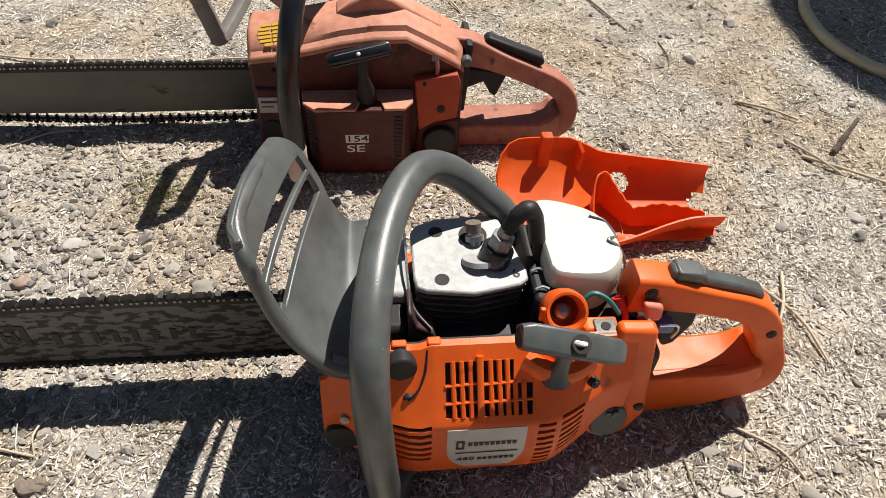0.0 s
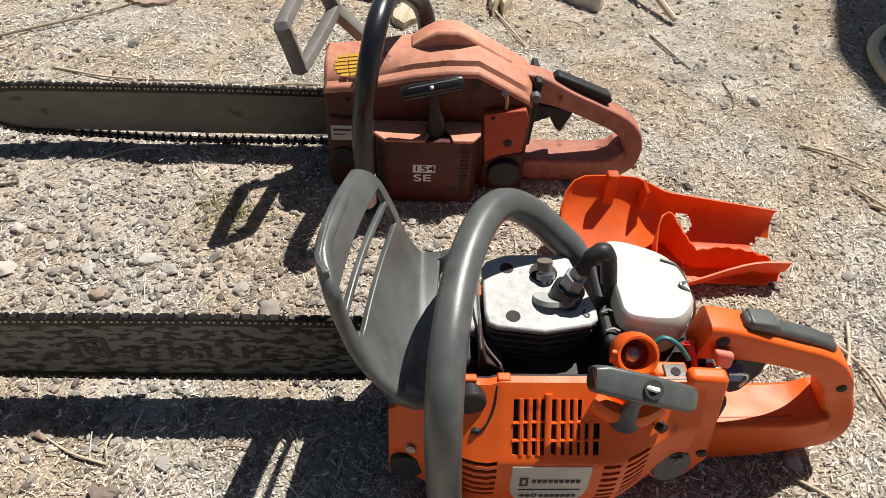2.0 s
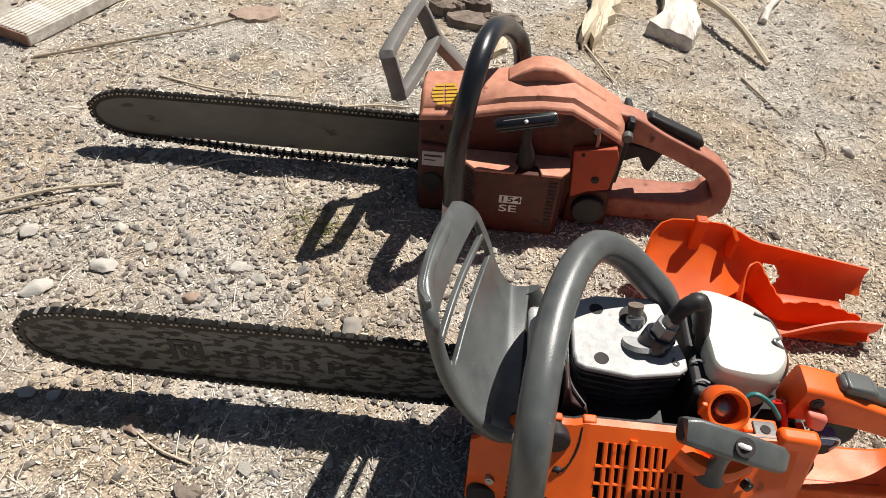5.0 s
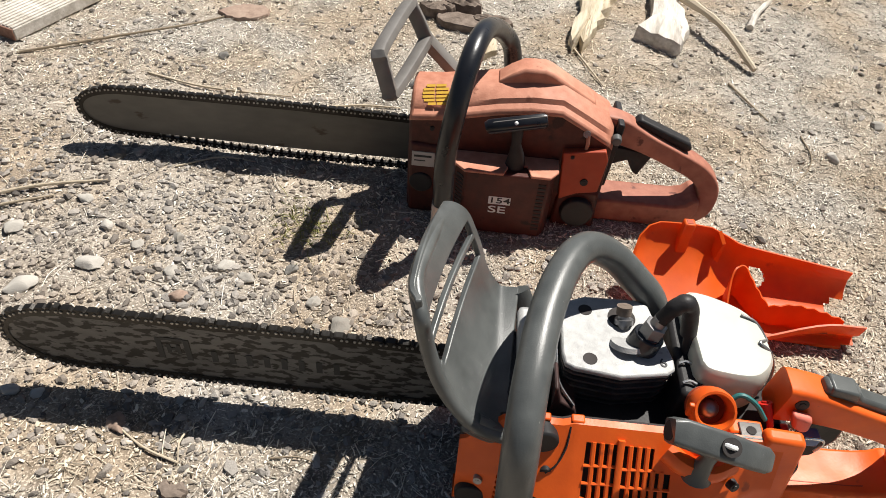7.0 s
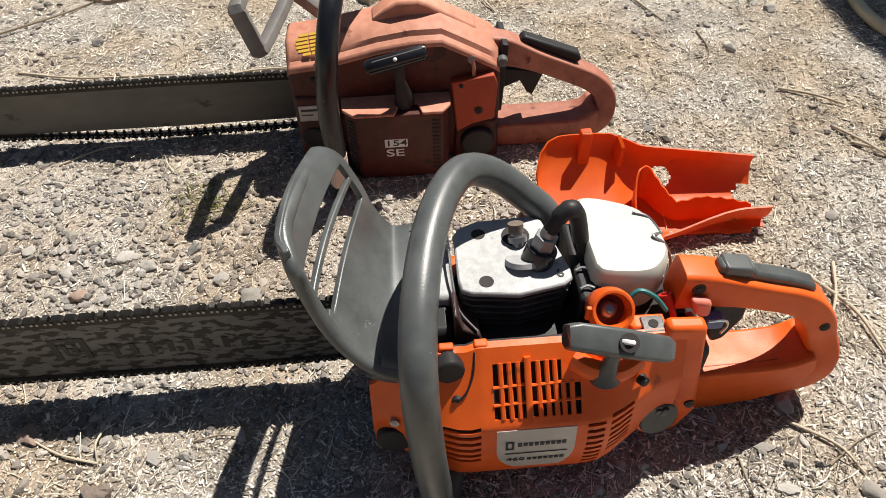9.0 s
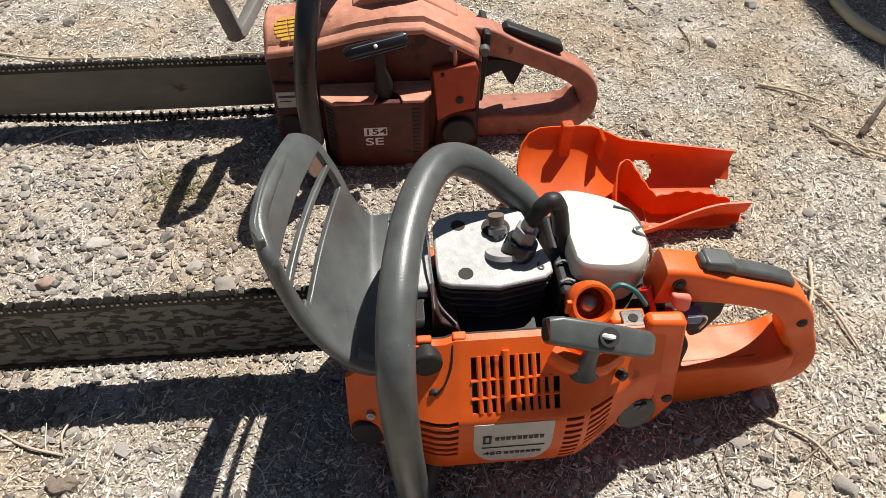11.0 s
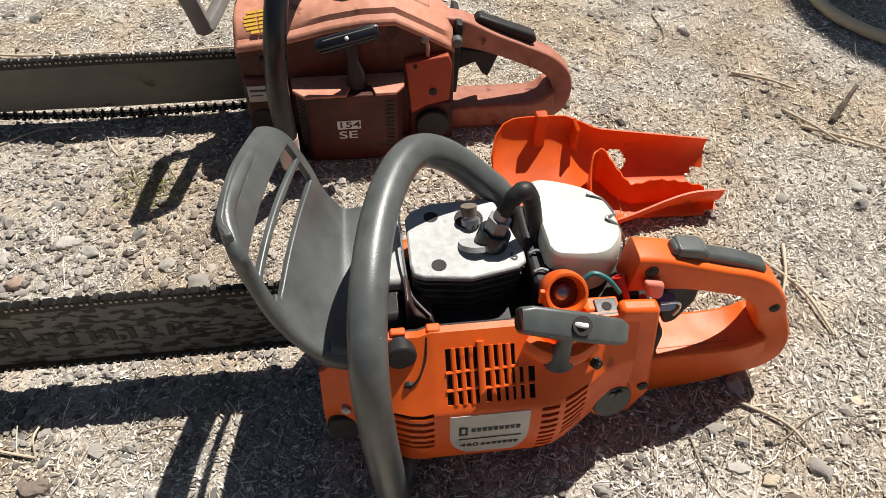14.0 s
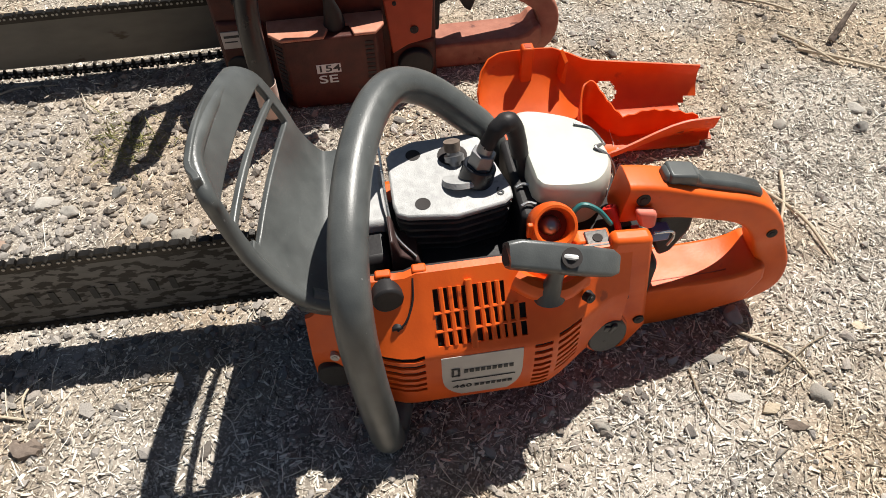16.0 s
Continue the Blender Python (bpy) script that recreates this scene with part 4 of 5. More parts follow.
for k, (a, b) in enumerate(((-0.013, 0.012), (-0.017, 0.015), (-0.018, 0.017), (-0.018, 0.017), (-0.016, 0.015), (-0.011, 0.012))):
    mk = sticker @ Matrix.Translation((0, 0.0125 - 0.005 * k, 0.0012))
    bars(hood, mk, [(a, a + 0.44 * (b - a)), (a + 0.5 * (b - a), b)], 0.0034, YELLOW)
# rear handle
hp = rounded([(0.226, 0.030, 0.140), (0.252, 0.030, 0.138), (0.290, 0.030, 0.123), (0.335, 0.030, 0.103), (0.368, 0.030, 0.086), (0.389, 0.029, 0.064), (0.388, 0.028, 0.038), (0.368, 0.027, 0.022), (0.330, 0.027, 0.019)], 6)
hr = []
for k in range(len(hp)):
    f = k / (len(hp) - 1)
    hr.append((0.0225 - 0.0088 * smooth_step(0, 0.3, f) + 0.0035 * smooth_step(0.7, 0.9, f), 0.0145 + 0.0100 * smooth_step(0.55, 0.8, f)))
rear = part("rear_handle", sweep(bmesh.new(), hp, hr, 32, (0, 1, 0), 7.0), HANDLE_RED, far, "worn red closed-loop rear handle")
bm = prism(bmesh.new(), [(0.232, 0.037), (0.345, 0.037), (0.362, 0.041), (0.372, 0.052), (0.380, 0.050), (0.382, 0.028), (0.368, 0.005), (0.335, 0.001), (0.232, 0.001)], 0.002, 0.052)
part("handle_foot", bm, HANDLE_RED, rear, "broad worn red foot of the handle", bevel=0.005)
part("throttle_lock", prism(bmesh.new(), [(0.268, 0.150), (0.345, 0.113), (0.352, 0.118), (0.348, 0.127), (0.275, 0.157)], 0.024, 0.042), BLACK, rear, "black throttle lockout lever", bevel=0.003)
part("trigger", prism(bmesh.new(), [(0.252, 0.112), (0.304, 0.104), (0.300, 0.094), (0.290, 0.068), (0.282, 0.074), (0.272, 0.092), (0.250, 0.082)], 0.024, 0.042), BLACK, rear, "black throttle trigger", bevel=0.002)
part("handle_joint", prism(bmesh.new(), [(0.236, 0.06), (0.246, 0.06), (0.252, 0.158), (0.243, 0.160)], 0.004, 0.062), BLACK, far, bevel=0.002)
bm = bmesh.new()
cyl(bm, (0.243, 0.0, 0.142), (0.243, -0.010, 0.142), 0.007, 0.006, 14)
part("choke_knob", bm, GREY_PLASTIC, far, bevel=0.001)
# front handle
tube_path = rounded([(0.036, -0.020, 0.014), (0.033, -0.066, 0.017), (0.031, -0.086, 0.040), (0.031, -0.090, 0.09), (0.0305, -0.089, 0.150), (0.037, -0.083, 0.209), (0.047, -0.054, 0.256), (0.058, -0.006, 0.268), (0.071, 0.050, 0.250), (0.087, 0.098, 0.220), (0.101, 0.116, 0.192), (0.108, 0.118, 0.15), (0.108, 0.105, 0.10)], 6)
tube = part("front_handle", sweep(bmesh.new(), tube_path, 0.0125, 18), BLACK_GLOSS, far, "glossy black tubular front handle")
part("tape_end", sweep(bmesh.new(), tube_path[11:18], 0.0131, 18), BEIGE, tube, "beige tape at the handle's lower end")
# open hand guard
A2, B2, C2, D2 = Vector((-0.058, -0.033, 0.247)), Vector((-0.043, -0.033, 0.190)), Vector((-0.036, 0.082, 0.256)), Vector((-0.012, 0.080, 0.209))
corners = [A2, C2, D2, B2]
loop = []
for k, c in enumerate(corners):
    for other in (corners[k - 1], corners[(k + 1) % 4]):
        d = other - c
        loop.append(c + d.normalized() * min(0.009, d.length * 0.25))
loop = rounded([(loop[-1] + loop[0]) / 2] + loop + [(loop[-1] + loop[0]) / 2], 4)
guard = part("guard_frame", sweep(bmesh.new(), loop, (0.0066, 0.0095), 12, (0.90, 0.05, 0.42), 3.5), GUARD_154, far, "weathered grey open chain brake guard")
part("guard_arm", sweep(bmesh.new(), rounded([D2, (0.006, 0.088, 0.186), (0.030, 0.090, 0.160)], 4), (0.008, 0.013), 12, (0, 1, 0), 4.0), GUARD_154, guard)

# ---- loose cover of the near saw, lying on its side ----
shell = tagged(new("cylinder_cover"), "loose orange plastic engine cover lying hollow side up on the ground", "engine cover")
shell.matrix_basis = pose(0, 0.39, 0, 0, 0, 10)
SU = [0.108, 0.114, 0.124, 0.136, 0.15, 0.165, 0.18, 0.2, 0.22, 0.235, 0.245] + [0.248 + 0.0025 * k for k in range(16)] + [0.29, 0.3, 0.32, 0.335, 0.345, 0.355, 0.362, 0.368, 0.373, 0.378]
rows = []
for u in SU:
    f = (u - SU[0]) / (SU[-1] - SU[0])
    lobe = (1 - min(1.0, (0.150 - u) / 0.0425) ** 3) ** 0.5 if u < 0.15 else 1.0
    far_v, far_z = 0.352 - 0.026 * f, 0.090 - 0.030 * f
    low_v, near_v = 0.285 - 0.012 * smooth_step(0.3, 0.9, f), 0.228 + 0.030 * smooth_step(0.3, 0.9, f)
    near_z = 0.030 + 0.014 * smooth_step(0.5, 0.9, f)
    flat = 1 - smooth_step(0.30, 0.50, f)
    sec = [(far_v, far_z), (far_v + 0.001, far_z * 0.75), (far_v - 0.006, far_z * 0.48), (far_v - 0.022, far_z * 0.25), (low_v, 0.008), (low_v - 0.022, 0.006), (near_v + 0.008, 0.012), (near_v, near_z * 0.6), (near_v - 0.004, near_z)]
    open_side = [(0.352, 0.090), (0.349, 0.076), (0.338, 0.060), (0.318, 0.044), (0.295, 0.031), (0.270, 0.020), (0.248, 0.012), (0.230, 0.008), (0.215, 0.006)]
    sec = [(a[0] + (b[0] - a[0]) * flat, a[1] + (b[1] - a[1]) * flat) for a, b in zip(sec, open_side)]
    mid = (0.315, 0.052)
    rows.append([Vector((u, mid[0] + (v - mid[0]) * lobe, max(0.004, mid[1] + (z - mid[1]) * lobe))) for v, z in sec])
bm = bmesh.new()
fine_rows = [rounded(r, 8) for r in rows]
top, low = sheet(bm, fine_rows, 0.0022)


def shell_keep(i, j):
    u = (SU[i] + SU[i + 1]) / 2
    if ((u - 0.266) / 0.0135) ** 2 + ((j - 16.5) / 5.5) ** 2 < 1:
        return False
    if u > 0.352 + 0.0008 * abs(j - 30) and 19 <= j < 43:
        return False
    return True


close_sheet(bm, top, low, shell_keep)
part("shell", bm, ORANGE_SHELL, shell, "thin orange plastic shell with torn edges")
tab = part("tab", box(bmesh.new(), (0.160, 0.335, 0.050), (0.174, 0.348, 0.103)), ORANGE_SHELL, shell, "square hollow post on the rim", bevel=0.002)
part("post_hole", box(bmesh.new(), (0.1635, 0.338, 0.1015), (0.1705, 0.345, 0.1034)), FADED_RED, tab, smooth=False)
part("rib", prism(bmesh.new(), [(0.206, 0.060), (0.209, 0.085), (0.212, 0.088), (0.212, 0.055)], 0.325, 0.349), ORANGE_SHELL, shell)
bm = bmesh.new()
wall_path = [Vector(p) for p in ((0.222, 0.262, 0.0), (0.224, 0.285, 0.0), (0.229, 0.304, 0.0), (0.241, 0.310, 0.0), (0.255, 0.292, 0.0), (0.272, 0.276, 0.0), (0.30, 0.274, 0.0), (0.33, 0.270, 0.0), (0.36, 0.264, 0.0))]
heights = [0.026, 0.046, 0.063, 0.066, 0.050, 0.036, 0.044, 0.042, 0.036]
curve_pts = rounded(wall_path, 4)
base_row = [Vector((p.x, p.y, 0.009)) for p in curve_pts]
top_row = []
for k, p in enumerate(curve_pts):
    q = k / 4
    h = heights[int(q)] + (heights[min(int(q) + 1, 8)] - heights[int(q)]) * (q - int(q))
    top_row.append(Vector((p.x, p.y + 0.003, h + 0.0015 * math.sin(3.1 * k))))
top, low = sheet(bm, [base_row, [a.lerp(b, 0.5) for a, b in zip(base_row, top_row)], top_row], 0.002)
close_sheet(bm, top, low, lambda i, j: True)
part("inner_wall", bm, ORANGE_SHELL, shell, "wavy inner wall")
part("latch", box(bmesh.new(), (0.330, 0.2555, 0.022), (0.341, 0.262, 0.029)), FADED_RED, shell, bevel=0.001)

# ---- ground ----
def heave(x, y):
    """The ground's own unevenness, in metres."""
    return 0.006 * noise.noise((x * 2.1, y * 2.1, 0.3)) + 0.0035 * noise.noise((x * 9, y * 9, 4.1)) + 0.0018 * noise.noise((x * 31, y * 31, 7.7)) - 0.001


def spaced(lo, hi, step):
    inner = list(np.arange(lo, hi + step / 2, step))
    outer = [0.05, 0.15, 0.4, 1.0, 3.0, 8.0, 25.0, 80.0, 300.0, 1500.0]
    return [inner[0] - d for d in reversed(outer)] + inner + [inner[-1] + d for d in outer]


gx, gy = spaced(-1.5, 1.3, 0.0095), spaced(0.05, 2.3, 0.0095)
gv = [(x, y, heave(x, y) if -1.6 < x < 1.4 and 0 < y < 2.4 else -0.001) for y in gy for x in gx]
gw = len(gx)
gf = [(j * gw + i, j * gw + i + 1, (j + 1) * gw + i + 1, (j + 1) * gw + i) for j in range(len(gy) - 1) for i in range(gw - 1)]
gm = bpy.data.meshes.new("ground")
gm.from_pydata(gv, [], gf)
gm.polygons.foreach_set("use_smooth", [True] * len(gm.polygons))
gm.materials.append(SOIL)
tagged(new("ground", gm), "dry sunlit yard of grey gravel, straw and wood chips", "ground", kind="structure")

rng = np.random.default_rng(7)


def scatter(count, chance, x_span=(-1.45, 1.25), y_span=(0.1, 2.25)):
    """Places over the yard, kept by chance(x, y)."""
    out = []
    while len(out) < count:
        x, y = rng.uniform(*x_span), rng.uniform(*y_span)
        if abs(x + 0.12) < 0.36 + 0.62 * y and rng.random() < chance(x, y):
            out.append((x, y))
    return out


def near_weight(x, y):
    return min(1.0, 0.62 / max(0.35, y) ** 1.1)


def gravel_weight(x, y):
    """Gravel lies thickest between the two bars and thins out into straw."""
    patch = noise.noise((x * 2.4 + 3, y * 2.4, 1.0))
    middle = math.exp(-((x + 0.42) / 0.42) ** 2 - ((y - 0.56) / 0.26) ** 2)
    middle += 0.55 * math.exp(-((x + 0.80) / 0.35) ** 2 - ((y - 0.88) / 0.32) ** 2)
    return max(0.05, min(1, 0.16 + 0.85 * middle + 0.3 * patch)) * near_weight(x, y)


def straw_weight(x, y):
    return max(0.16, 1 - 1.05 * gravel_weight(x, y)) * near_weight(x, y)


ico = bmesh.new()
bmesh.ops.create_icosphere(ico, subdivisions=1, radius=1.0)
ICO_V = np.array([v.co for v in ico.verts])
ICO_F = np.array([[v.index for v in f.verts] for f in ico.faces])
ico.free()


def lumps(name, places, sizes, flat, mat, label, sink=0.35):
    """Many small stones in one mesh."""
    vs, fs = [], []
    for k, ((x, y), s) in enumerate(zip(places, sizes)):
        sh = ICO_V.copy()
        for q in range(7):
            cut = rng.normal(0, 1, 3)
            cut /= np.linalg.norm(cut)
            sh -= np.outer(np.maximum(0, sh @ cut - rng.uniform(0.35, 0.75)), cut)
        sh = sh * np.array((s * rng.uniform(0.8, 1.5), s * rng.uniform(0.6, 1.0), s * rng.uniform(*flat)))
        a = rng.uniform(0, 6.28)
        rot = np.array(((math.cos(a), -math.sin(a), 0), (math.sin(a), math.cos(a), 0), (0, 0, 1)))
        sh = sh @ rot.T + np.array((x, y, heave(x, y) + s * sink * 0.6))
        vs.append(sh)
        fs.append(ICO_F + k * len(ICO_V))
    me = bpy.data.meshes.new(name)
    me.from_pydata(np.concatenate(vs).tolist(), [], np.concatenate(fs).tolist())
    me.materials.append(mat)
    return tagged(new(name, me), label, name.replace("_", " "), kind="stuff")


places = scatter(30000, gravel_weight)
lumps("gravel", places, [0.0012 + 0.0072 * rng.random() ** 6.5 for _ in places], (0.4, 0.9), GRAVEL, "loose grey and pale gravel scattered over dry soil")


def slivers(name, places, length, width, mat, label, thick=0.35, tilt=0.25, curl=0.0, lift=0.0012):
    """Many thin chips and stalks in one mesh: bent four-sided strips."""
    vs, fs, k = [], [], 0
    for x, y in places:
        ln = length[0] + (length[1] - length[0]) * rng.random() ** 2.2
        w = width[0] + (width[1] - width[0]) * rng.random() ** 2
        a, b, c = rng.uniform(0, 6.28), rng.normal(0, tilt), rng.normal(0, curl)
        d = np.array((math.cos(a) * math.cos(b), math.sin(a) * math.cos(b), math.sin(b)))
        sd = np.array((-math.sin(a), math.cos(a), rng.normal(0, 0.4)))
        z0 = heave(x, y) + lift + 0.35 * abs(math.sin(b)) * ln
        mid = np.array((x, y, z0)) + sd * c * ln
        up = np.array((0, 0, w * thick))
        for p, g in ((np.array((x, y, z0)) - d * ln / 2, rng.uniform(0.3, 0.9)), (mid, 1.0), (np.array((x, y, z0)) + d * ln / 2, rng.uniform(0.2, 0.9))):
            vs += [p - sd * w / 2 * g, p + up * g, p + sd * w / 2 * g]
        fs += [(k, k + 1, k + 4, k + 3), (k + 1, k + 2, k + 5, k + 4), (k + 3, k + 4, k + 7, k + 6), (k + 4, k + 5, k + 8, k + 7), (k, k + 2, k + 1), (k + 6, k + 7, k + 8)]
        k += 9
    me = bpy.data.meshes.new(name)
    me.from_pydata([tuple(v) for v in vs], [], fs)
    me.materials.append(mat)
    return tagged(new(name, me), label, name.replace("_", " "), kind="stuff")


slivers("wood_chips", scatter(130000, straw_weight), (0.0018, 0.0105), (0.0007, 0.0034), STRAW, "pale wood chips and bark flakes strewn over the yard")
slivers("straw", scatter(26000, straw_weight), (0.007, 0.036), (0.0005, 0.0014), STRAW, "short dry straw stalks lying on the soil", 0.6, 0.2, 0.05)


def tuft_weight(cx, cy, r):
    return lambda x, y: math.exp(-((x - cx) ** 2 + (y - cy) ** 2) / r ** 2)


slivers("grass", scatter(170, tuft_weight(-0.375, 0.70, 0.035), (-0.5, -0.25), (0.6, 0.8)) + scatter(150, tuft_weight(-0.29, 1.06, 0.03), (-0.4, -0.15), (0.95, 1.15)), (0.012, 0.034), (0.0007, 0.0016), GRASS, "small tuft of dry yellow-green grass", 0.5, 0.7, 0.1, 0.003)


# ---- single stones, sticks and wood ----
def stone(x, y, size, mat=STONE, flat=0.62, seed=1, label="pale weathered stone lying among gravel"):
    bm = bmesh.new()
    bmesh.ops.create_icosphere(bm, subdivisions=3, radius=1.0)
    for v in bm.verts:
        for q in range(9):
            cut = Vector((math.sin(seed * 3.1 + q * 2.4), math.cos(seed * 1.7 + q * 4.1), math.sin(seed * 5.3 + q * 1.1))).normalized()
            v.co -= cut * max(0.0, v.co.dot(cut) - 0.62 - 0.22 * math.sin(seed + q * 1.9) ** 2)
        g = 1.12 + 0.20 * noise.noise(v.co * 1.1 + Vector((seed * 7.3, seed, 0))) + 0.07 * noise.noise(v.co * 3.3 + Vector((seed, 0, seed)))
        v.co = Vector((v.co.x * size * 1.2, v.co.y * size * 0.9, v.co.z * size * flat)) * g
    ob = part("stone", bm, mat)
    ob.matrix_basis = pose(x, y, heave(x, y) + size * flat * 0.35, 0, 0, seed * 67 % 360)
    return tagged(ob, label, "stone", "stones in the yard")


STONES = [(-0.27, 0.547, 0.0125, 0), (-0.695, 0.762, 0.0125, 2), (-0.598, 0.551, 0.0135, 0), (-0.312, 0.574, 0.0085, 0), (-0.405, 0.588, 0.0095, 0), (-0.655, 0.497, 0.015, 0),
          (-0.52, 0.625, 0.008, 0), (-0.47, 0.66, 0.007, 0), (-0.565, 0.60, 0.008, 0), (-0.62, 0.62, 0.009, 0), (-0.47, 0.535, 0.011, 3), (-0.36, 0.62, 0.008, 2), (-0.24, 0.64, 0.007, 2),
          (-0.44, 0.60, 0.009, 0), (-0.5, 0.57, 0.009, 0), (-0.59, 0.455, 0.009, 0), (-0.54, 0.37, 0.007, 0), (-0.44, 0.362, 0.0105, 3), (-0.57, 0.365, 0.009, 0), (0.422, 0.740, 0.0085, 0),
          (0.522, 0.77, 0.0085, 0), (0.515, 0.735, 0.0085, 2), (0.361, 0.376, 0.0095, 0), (0.157, 0.343, 0.0075, 0), (-0.33, 1.10, 0.016, 2), (-0.68, 1.07, 0.011, 2),
          (-0.57, 0.86, 0.009, 2), (-0.73, 0.58, 0.012, 0), (-0.77, 0.545, 0.012, 0), (0.45, 1.25, 0.012, 0), (0.36, 1.12, 0.010, 0), (-0.68, 0.66, 0.010, 0), (0.43, 0.36, 0.009, 0), (0.30, 0.46, 0.009, 0)]
for k, (x, y, r, tone) in enumerate(STONES):
    stone(x, y, r, (STONE, STONE, STONE_DARK, STONE_RED)[tone], (0.72, 0.6, 0.55)[k % 3], k + 1, ("pale weathered stone lying among gravel", "", "dark grey stone lying on the chips", "reddish flat stone lying on the soil")[tone])


def stick(points, r, mat=TWIG, label="thin dry straw-coloured twig lying on the ground", rough=0.25):
    pts = rounded([(x, y, heave(x, y) + z) for x, y, z in points], 5)
    rr = [r * (1 + rough * noise.noise((i * 0.7, r * 900, 2))) * (1 - 0.45 * i / len(pts)) for i in range(len(pts))]
    ob = part("stick", sweep(bmesh.new(), pts, [(q * 0.8, q * 0.7) for q in rr], 8), mat)
    return tagged(ob, label, "stick", "dry sticks")


STICKS = [([(0.413, 1.012, 0.003), (0.46, 0.996, 0.006), (0.501, 0.978, 0.004)], 0.0032), ([(0.485, 0.892, 0.003), (0.53, 0.868, 0.008), (0.60, 0.842, 0.004)], 0.0034),
          ([(0.47, 0.93, 0.003), (0.50, 0.888, 0.008), (0.535, 0.855, 0.003)], 0.003), ([(-0.276, 0.371, 0.002), (-0.25, 0.379, 0.004), (-0.222, 0.379, 0.002)], 0.0016),
          ([(-1.01, 0.955, 0.003), (-0.88, 1.06, 0.006), (-0.77, 1.17, 0.004), (-0.72, 1.25, 0.003)], 0.0035), ([(-0.77, 0.97, 0.003), (-0.66, 0.965, 0.005), (-0.52, 0.99, 0.003)], 0.0028),
          ([(-0.46, 0.98, 0.002), (-0.40, 1.005, 0.004), (-0.34, 1.02, 0.002)], 0.003), ([(0.315, 1.17, 0.002), (0.325, 1.10, 0.004), (0.29, 1.02, 0.002)], 0.002),
          ([(0.20, 1.30, 0.003), (0.23, 1.25, 0.004), (0.265, 1.20, 0.002)], 0.0035), ([(-0.83, 0.60, 0.003), (-0.75, 0.655, 0.008), (-0.67, 0.70, 0.004)], 0.0038),
          ([(-0.82, 0.57, 0.003), (-0.77, 0.61, 0.006), (-0.72, 0.65, 0.003)], 0.0032), ([(-0.345, 0.62, 0.002), (-0.34, 0.58, 0.003), (-0.32, 0.55, 0.002)], 0.0012),
          ([(0.30, 0.44, 0.003), (0.34, 0.42, 0.004), (0.36, 0.395, 0.002)], 0.0024), ([(0.245, 0.40, 0.002), (0.25, 0.37, 0.004), (0.258, 0.345, 0.002)], 0.0016),
          ([(0.33, 0.40, 0.002), (0.36, 0.425, 0.004), (0.385, 0.44, 0.002)], 0.0016), ([(0.40, 0.66, 0.003), (0.385, 0.60, 0.006), (0.36, 0.545, 0.003)], 0.003),
          ([(0.36, 0.64, 0.003), (0.40, 0.585, 0.006), (0.42, 0.53, 0.003)], 0.0033), ([(-0.36, 0.34, 0.002), (-0.40, 0.345, 0.004), (-0.44, 0.36, 0.002)], 0.0022), ([(-0.37, 0.375, 0.002), (-0.365, 0.355, 0.012), (-0.36, 0.34, 0.002)], 0.0016),
          ([(-0.10, 1.35, 0.003), (-0.05, 1.26, 0.006), (-0.02, 1.21, 0.003)], 0.003), ([(-0.60, 0.76, 0.002), (-0.55, 0.80, 0.004), (-0.50, 0.81, 0.002)], 0.002)]
for pts, r in STICKS:
    stick(pts, r)
stick([(0.534, 0.907, 0.004), (0.547, 0.922, 0.022), (0.562, 0.940, 0.040)], 0.0065, BARK, "short brown bark stub standing up from the ground")
stick([(0.249, 1.545, 0.006), (0.262, 1.60, 0.014), (0.298, 1.691, 0.010)], 0.012, WOOD_WHITE, "bleached pale piece of branch on the ground")
stick([(0.085, 1.60, 0.030), (0.130, 1.53, 0.040), (0.185, 1.45, 0.036), (0.246, 1.355, 0.010)], 0.0125, TWIG, "long curved pale bark strip leaning on split wood")


def slab(name, outline, h, mat, label, seed, slope=0.0, category="wood"):
    """A rough split piece of wood: an uneven top over a ragged outline."""
    bm = bmesh.new()
    dense = []
    for i, p in enumerate(outline):
        q = outline[(i + 1) % len(outline)]
        span = math.hypot(q[0] - p[0], q[1] - p[1])
        for j in range(3):
            w = 0.16 * span * noise.noise((i * 3.7 + j * 1.3, seed * 1.9, 0.5))
            dense.append((p[0] + (q[0] - p[0]) * j / 3 - (q[1] - p[1]) / span * w, p[1] + (q[1] - p[1]) * j / 3 + (q[0] - p[0]) / span * w))
    outline = dense
    n = len(outline)
    cx, cy = sum(p[0] for p in outline) / n, sum(p[1] for p in outline) / n
    levels = []
    for g, z in ((1.0, -0.004), (1.02, h * 0.5), (0.97, h * 0.9), (0.7, h), (0.35, h * 1.06)):
        ring = []
        for i, (x, y) in enumerate(outline):
            j = 1 + 0.07 * noise.noise((i * 0.9, seed, z * 90))
            ring.append(bm.verts.new((cx + (x - cx) * g * j, cy + (y - cy) * g * j, z * (1 + 0.25 * noise.noise((i * 0.8, seed + 3, g * 2))) + slope * (y - cy) * (z > 0))))
        levels.append(ring)
    for a, b in zip(levels, levels[1:]):
        for i in range(n):
            bm.faces.new((a[i], a[(i + 1) % n], b[(i + 1) % n], b[i]))
    bm.faces.new(levels[-1])
    bm.faces.new(levels[0][::-1])
    return tagged(part(name, bm, mat), label, category)


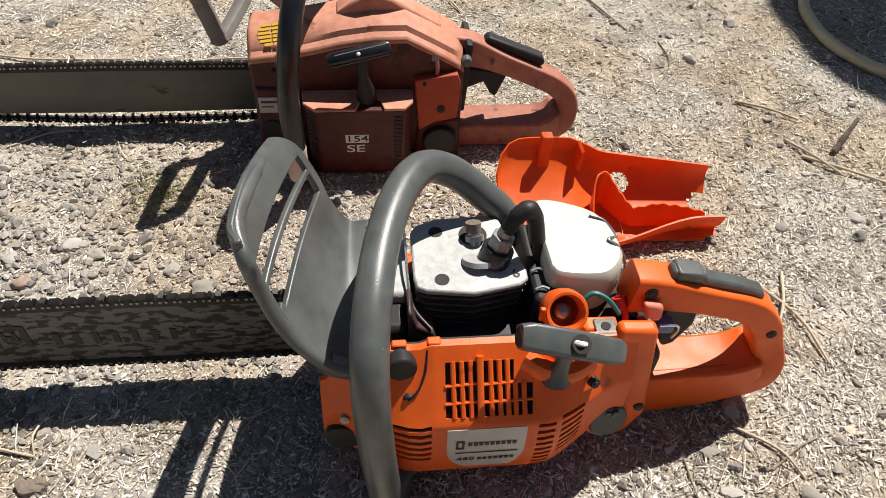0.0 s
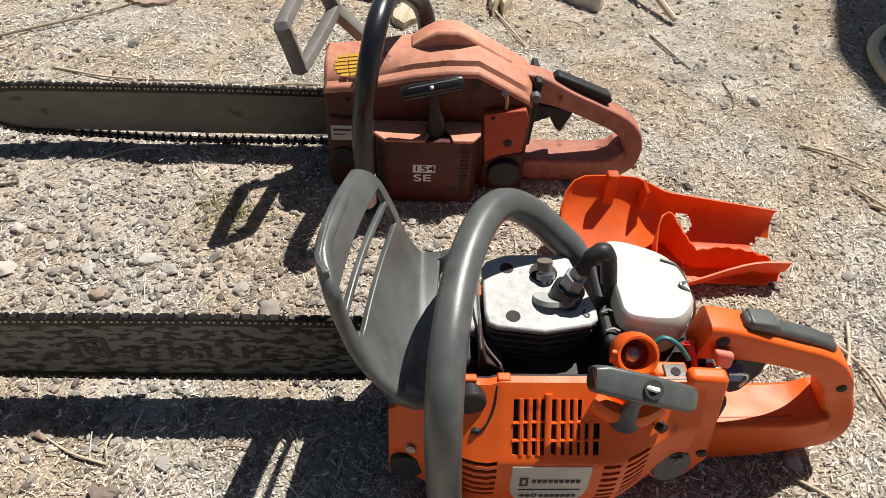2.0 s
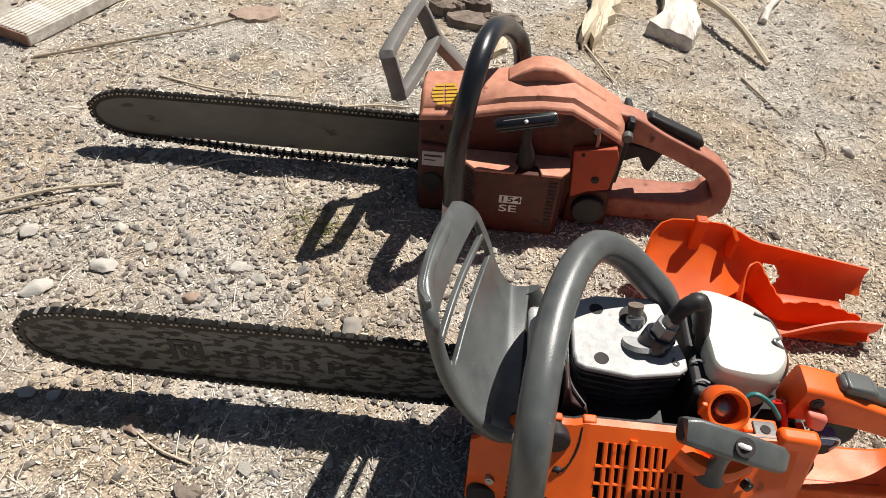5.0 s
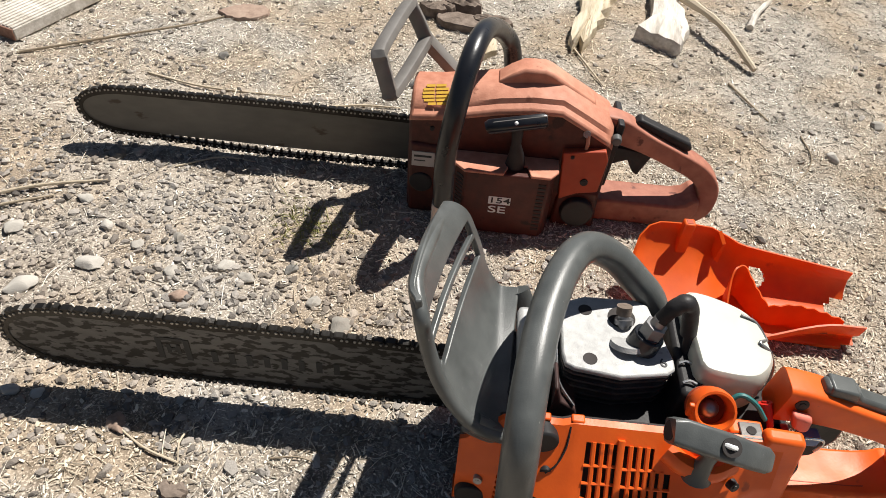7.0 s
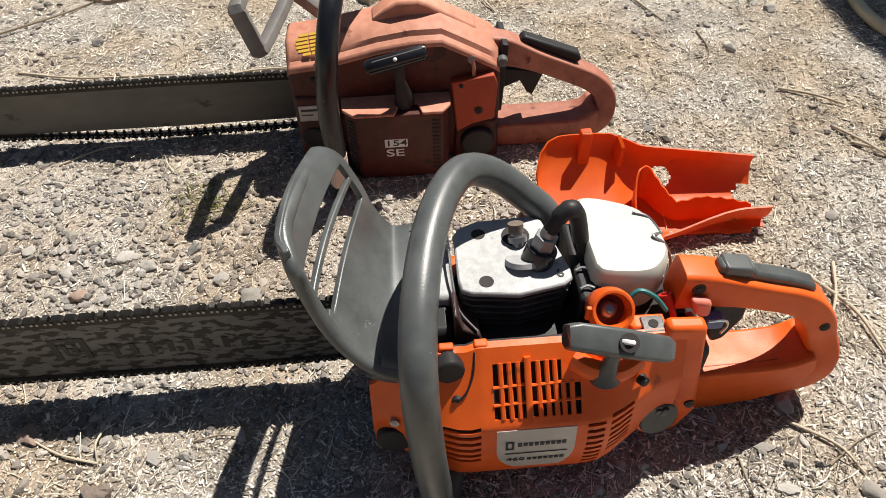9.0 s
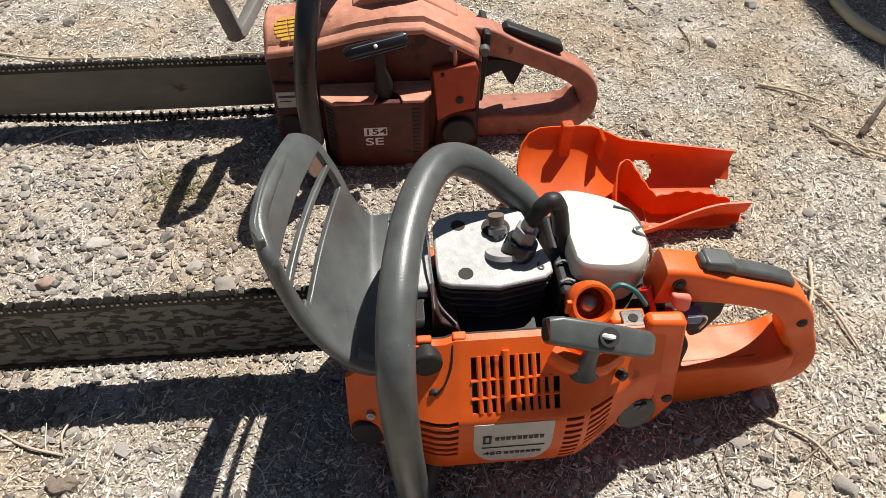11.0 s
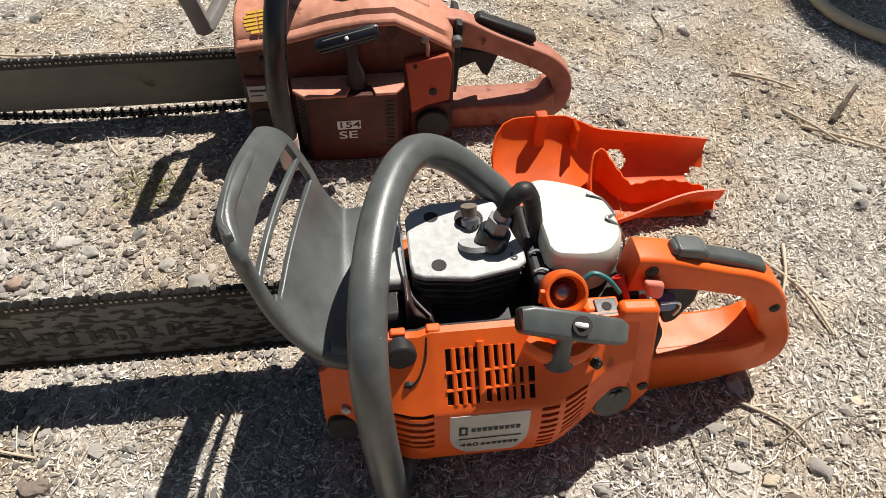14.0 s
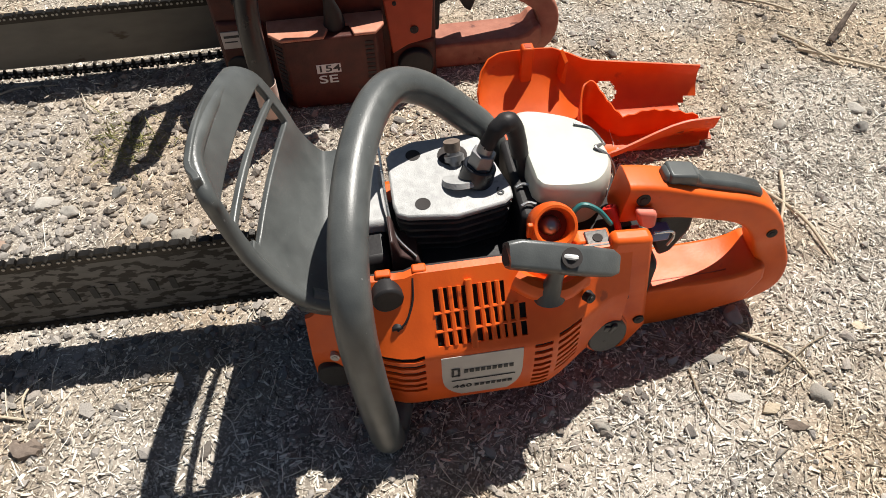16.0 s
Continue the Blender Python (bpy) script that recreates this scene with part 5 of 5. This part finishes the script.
slab("split_wood", [(-0.102, 1.345), (-0.094, 1.318), (-0.084, 1.352), (-0.074, 1.318), (-0.066, 1.352), (-0.056, 1.40), (-0.044, 1.47), (-0.026, 1.57), (-0.008, 1.70), (-0.085, 1.74), (-0.098, 1.60), (-0.104, 1.45)], 0.022, WOOD, "split pale yellow piece of firewood on the ground", 3)
slab("split_wood", [(0.02, 1.42), (0.06, 1.39), (0.105, 1.375), (0.118, 1.40), (0.112, 1.47), (0.105, 1.56), (0.115, 1.68), (0.06, 1.70), (0.045, 1.60), (0.05, 1.50)], 0.03, WOOD_WHITE, "bleached split log piece with a flared end", 8)
slab("flat_stone", [(-0.765, 1.212), (-0.742, 1.198), (-0.715, 1.196), (-0.688, 1.210), (-0.672, 1.232), (-0.676, 1.252), (-0.70, 1.264), (-0.725, 1.258), (-0.748, 1.244)], 0.008, STONE_RED, "flat brown stone lying on the soil", 5, category="stone")
for q, (x, y, r) in enumerate(((-0.315, 1.345, 0.045), (-0.255, 1.36, 0.032), (-0.37, 1.37, 0.030), (-0.33, 1.40, 0.034))):
    slab("bark_piece", [(x + r * (1 + 0.35 * noise.noise((q * 3.1, t, 0.4))) * math.cos(t) * 1.2, y + r * (0.62 + 0.3 * noise.noise((t, q * 2.2, 1.9))) * math.sin(t)) for t in [0.45 * k for k in range(14)]], 0.014 + 0.004 * q, BARK, "dark rough bark piece lying on the ground", 30 + q)
slab("bark_piece", [(-0.27, 1.245), (-0.245, 1.225), (-0.225, 1.25), (-0.24, 1.31), (-0.262, 1.315)], 0.014, WOOD, "small pale split chip beside dark bark", 7)
slab("bark_piece", [(-0.364, 0.310), (-0.350, 0.302), (-0.336, 0.306), (-0.334, 0.314), (-0.343, 0.322), (-0.350, 0.316), (-0.361, 0.319)], 0.009, BARK, "small dark crumbled bark piece on the soil", 11)
for k, (x, y) in enumerate(((0.285, 0.372), (0.312, 0.362), (0.33, 0.345), (0.272, 0.412), (0.42, 0.45))):
    a = k * 1.3
    slab("wood_chip", [(x + 0.0085 * math.cos(a + t) * (1.4 if abs(math.cos(t)) > 0.5 else 0.8), y + 0.0055 * math.sin(a + t)) for t in (0.3, 1.4, 2.6, 3.6, 4.6, 5.7)], 0.0035, (STONE, TWIG, BARK)[k % 3], "flat wood chip lying on the ground", 20 + k, category="wood chip")

# sawn board at the edge of the yard, with a ridged top
board = tagged(new("board"), "weathered white ridged decking board with a sawn reddish end", "board")
board.matrix_basis = pose(-1.035, 0.988, 0, 0, 0, 78)
bm = box(bmesh.new(), (0.0, 0.0, 0.0), (0.60, 0.088, 0.022))
part("plank", bm, WOOD_WHITE, board, bevel=0.002)
part("sawn_end", box(bmesh.new(), (-0.003, 0.001, 0.001), (0.0, 0.087, 0.022)), BOARD_END, board, "reddish sawn end", bevel=0.001)
for k in range(9):
    part("ridge", box(bmesh.new(), (0.001, 0.002 + 0.0096 * k, 0.0215), (0.599, 0.0085 + 0.0096 * k, 0.0245)), WOOD_WHITE, board, bevel=0.001)

# garden hose, partly in the shade
hose_path = rounded([(1.1, 1.02, 0.011), (0.90, 1.05, 0.011), (0.76, 1.075, 0.011), (0.69, 1.105, 0.011), (0.643, 1.142, 0.011), (0.610, 1.190, 0.011), (0.594, 1.26, 0.011), (0.60, 1.34, 0.011), (0.65, 1.42, 0.011), (0.74, 1.47, 0.011), (0.95, 1.50, 0.011)], 8)
tagged(part("garden_hose", sweep(bmesh.new(), hose_path, 0.0098, 14), HOSE), "cream coloured garden hose lying in a bend on the ground", "hose")

# added shade caster outside the view: a plain roof over the yard's corner, and a wall
RISE = 2.2
# outline of the shade on the ground, carried up along the sun's way
edge_line = [(0.64, 1.75), (0.585, 1.50), (0.558, 1.37), (0.572, 1.29), (0.588, 1.20), (0.622, 1.125), (0.68, 1.07), (0.80, 0.99), (1.1, 0.86), (3.2, 0.6), (3.2, 3.6), (0.9, 3.6)]
bm = prism(bmesh.new(), [(x + 0.323 * RISE, y + 0.473 * RISE) for x, y in edge_line], RISE, RISE + 0.08, "z")
tagged(part("roof_shed", bm, CASTER, smooth=False), "added unseen dark roof that casts the corner's shade", "roof", kind="structure")
tagged(part("wall_shed", box(bmesh.new(), (2.2, 3.2, -0.01), (3.8, 3.35, RISE)), CASTER, smooth=False), "added unseen plain dark wall under the shade roof", "wall", kind="structure")
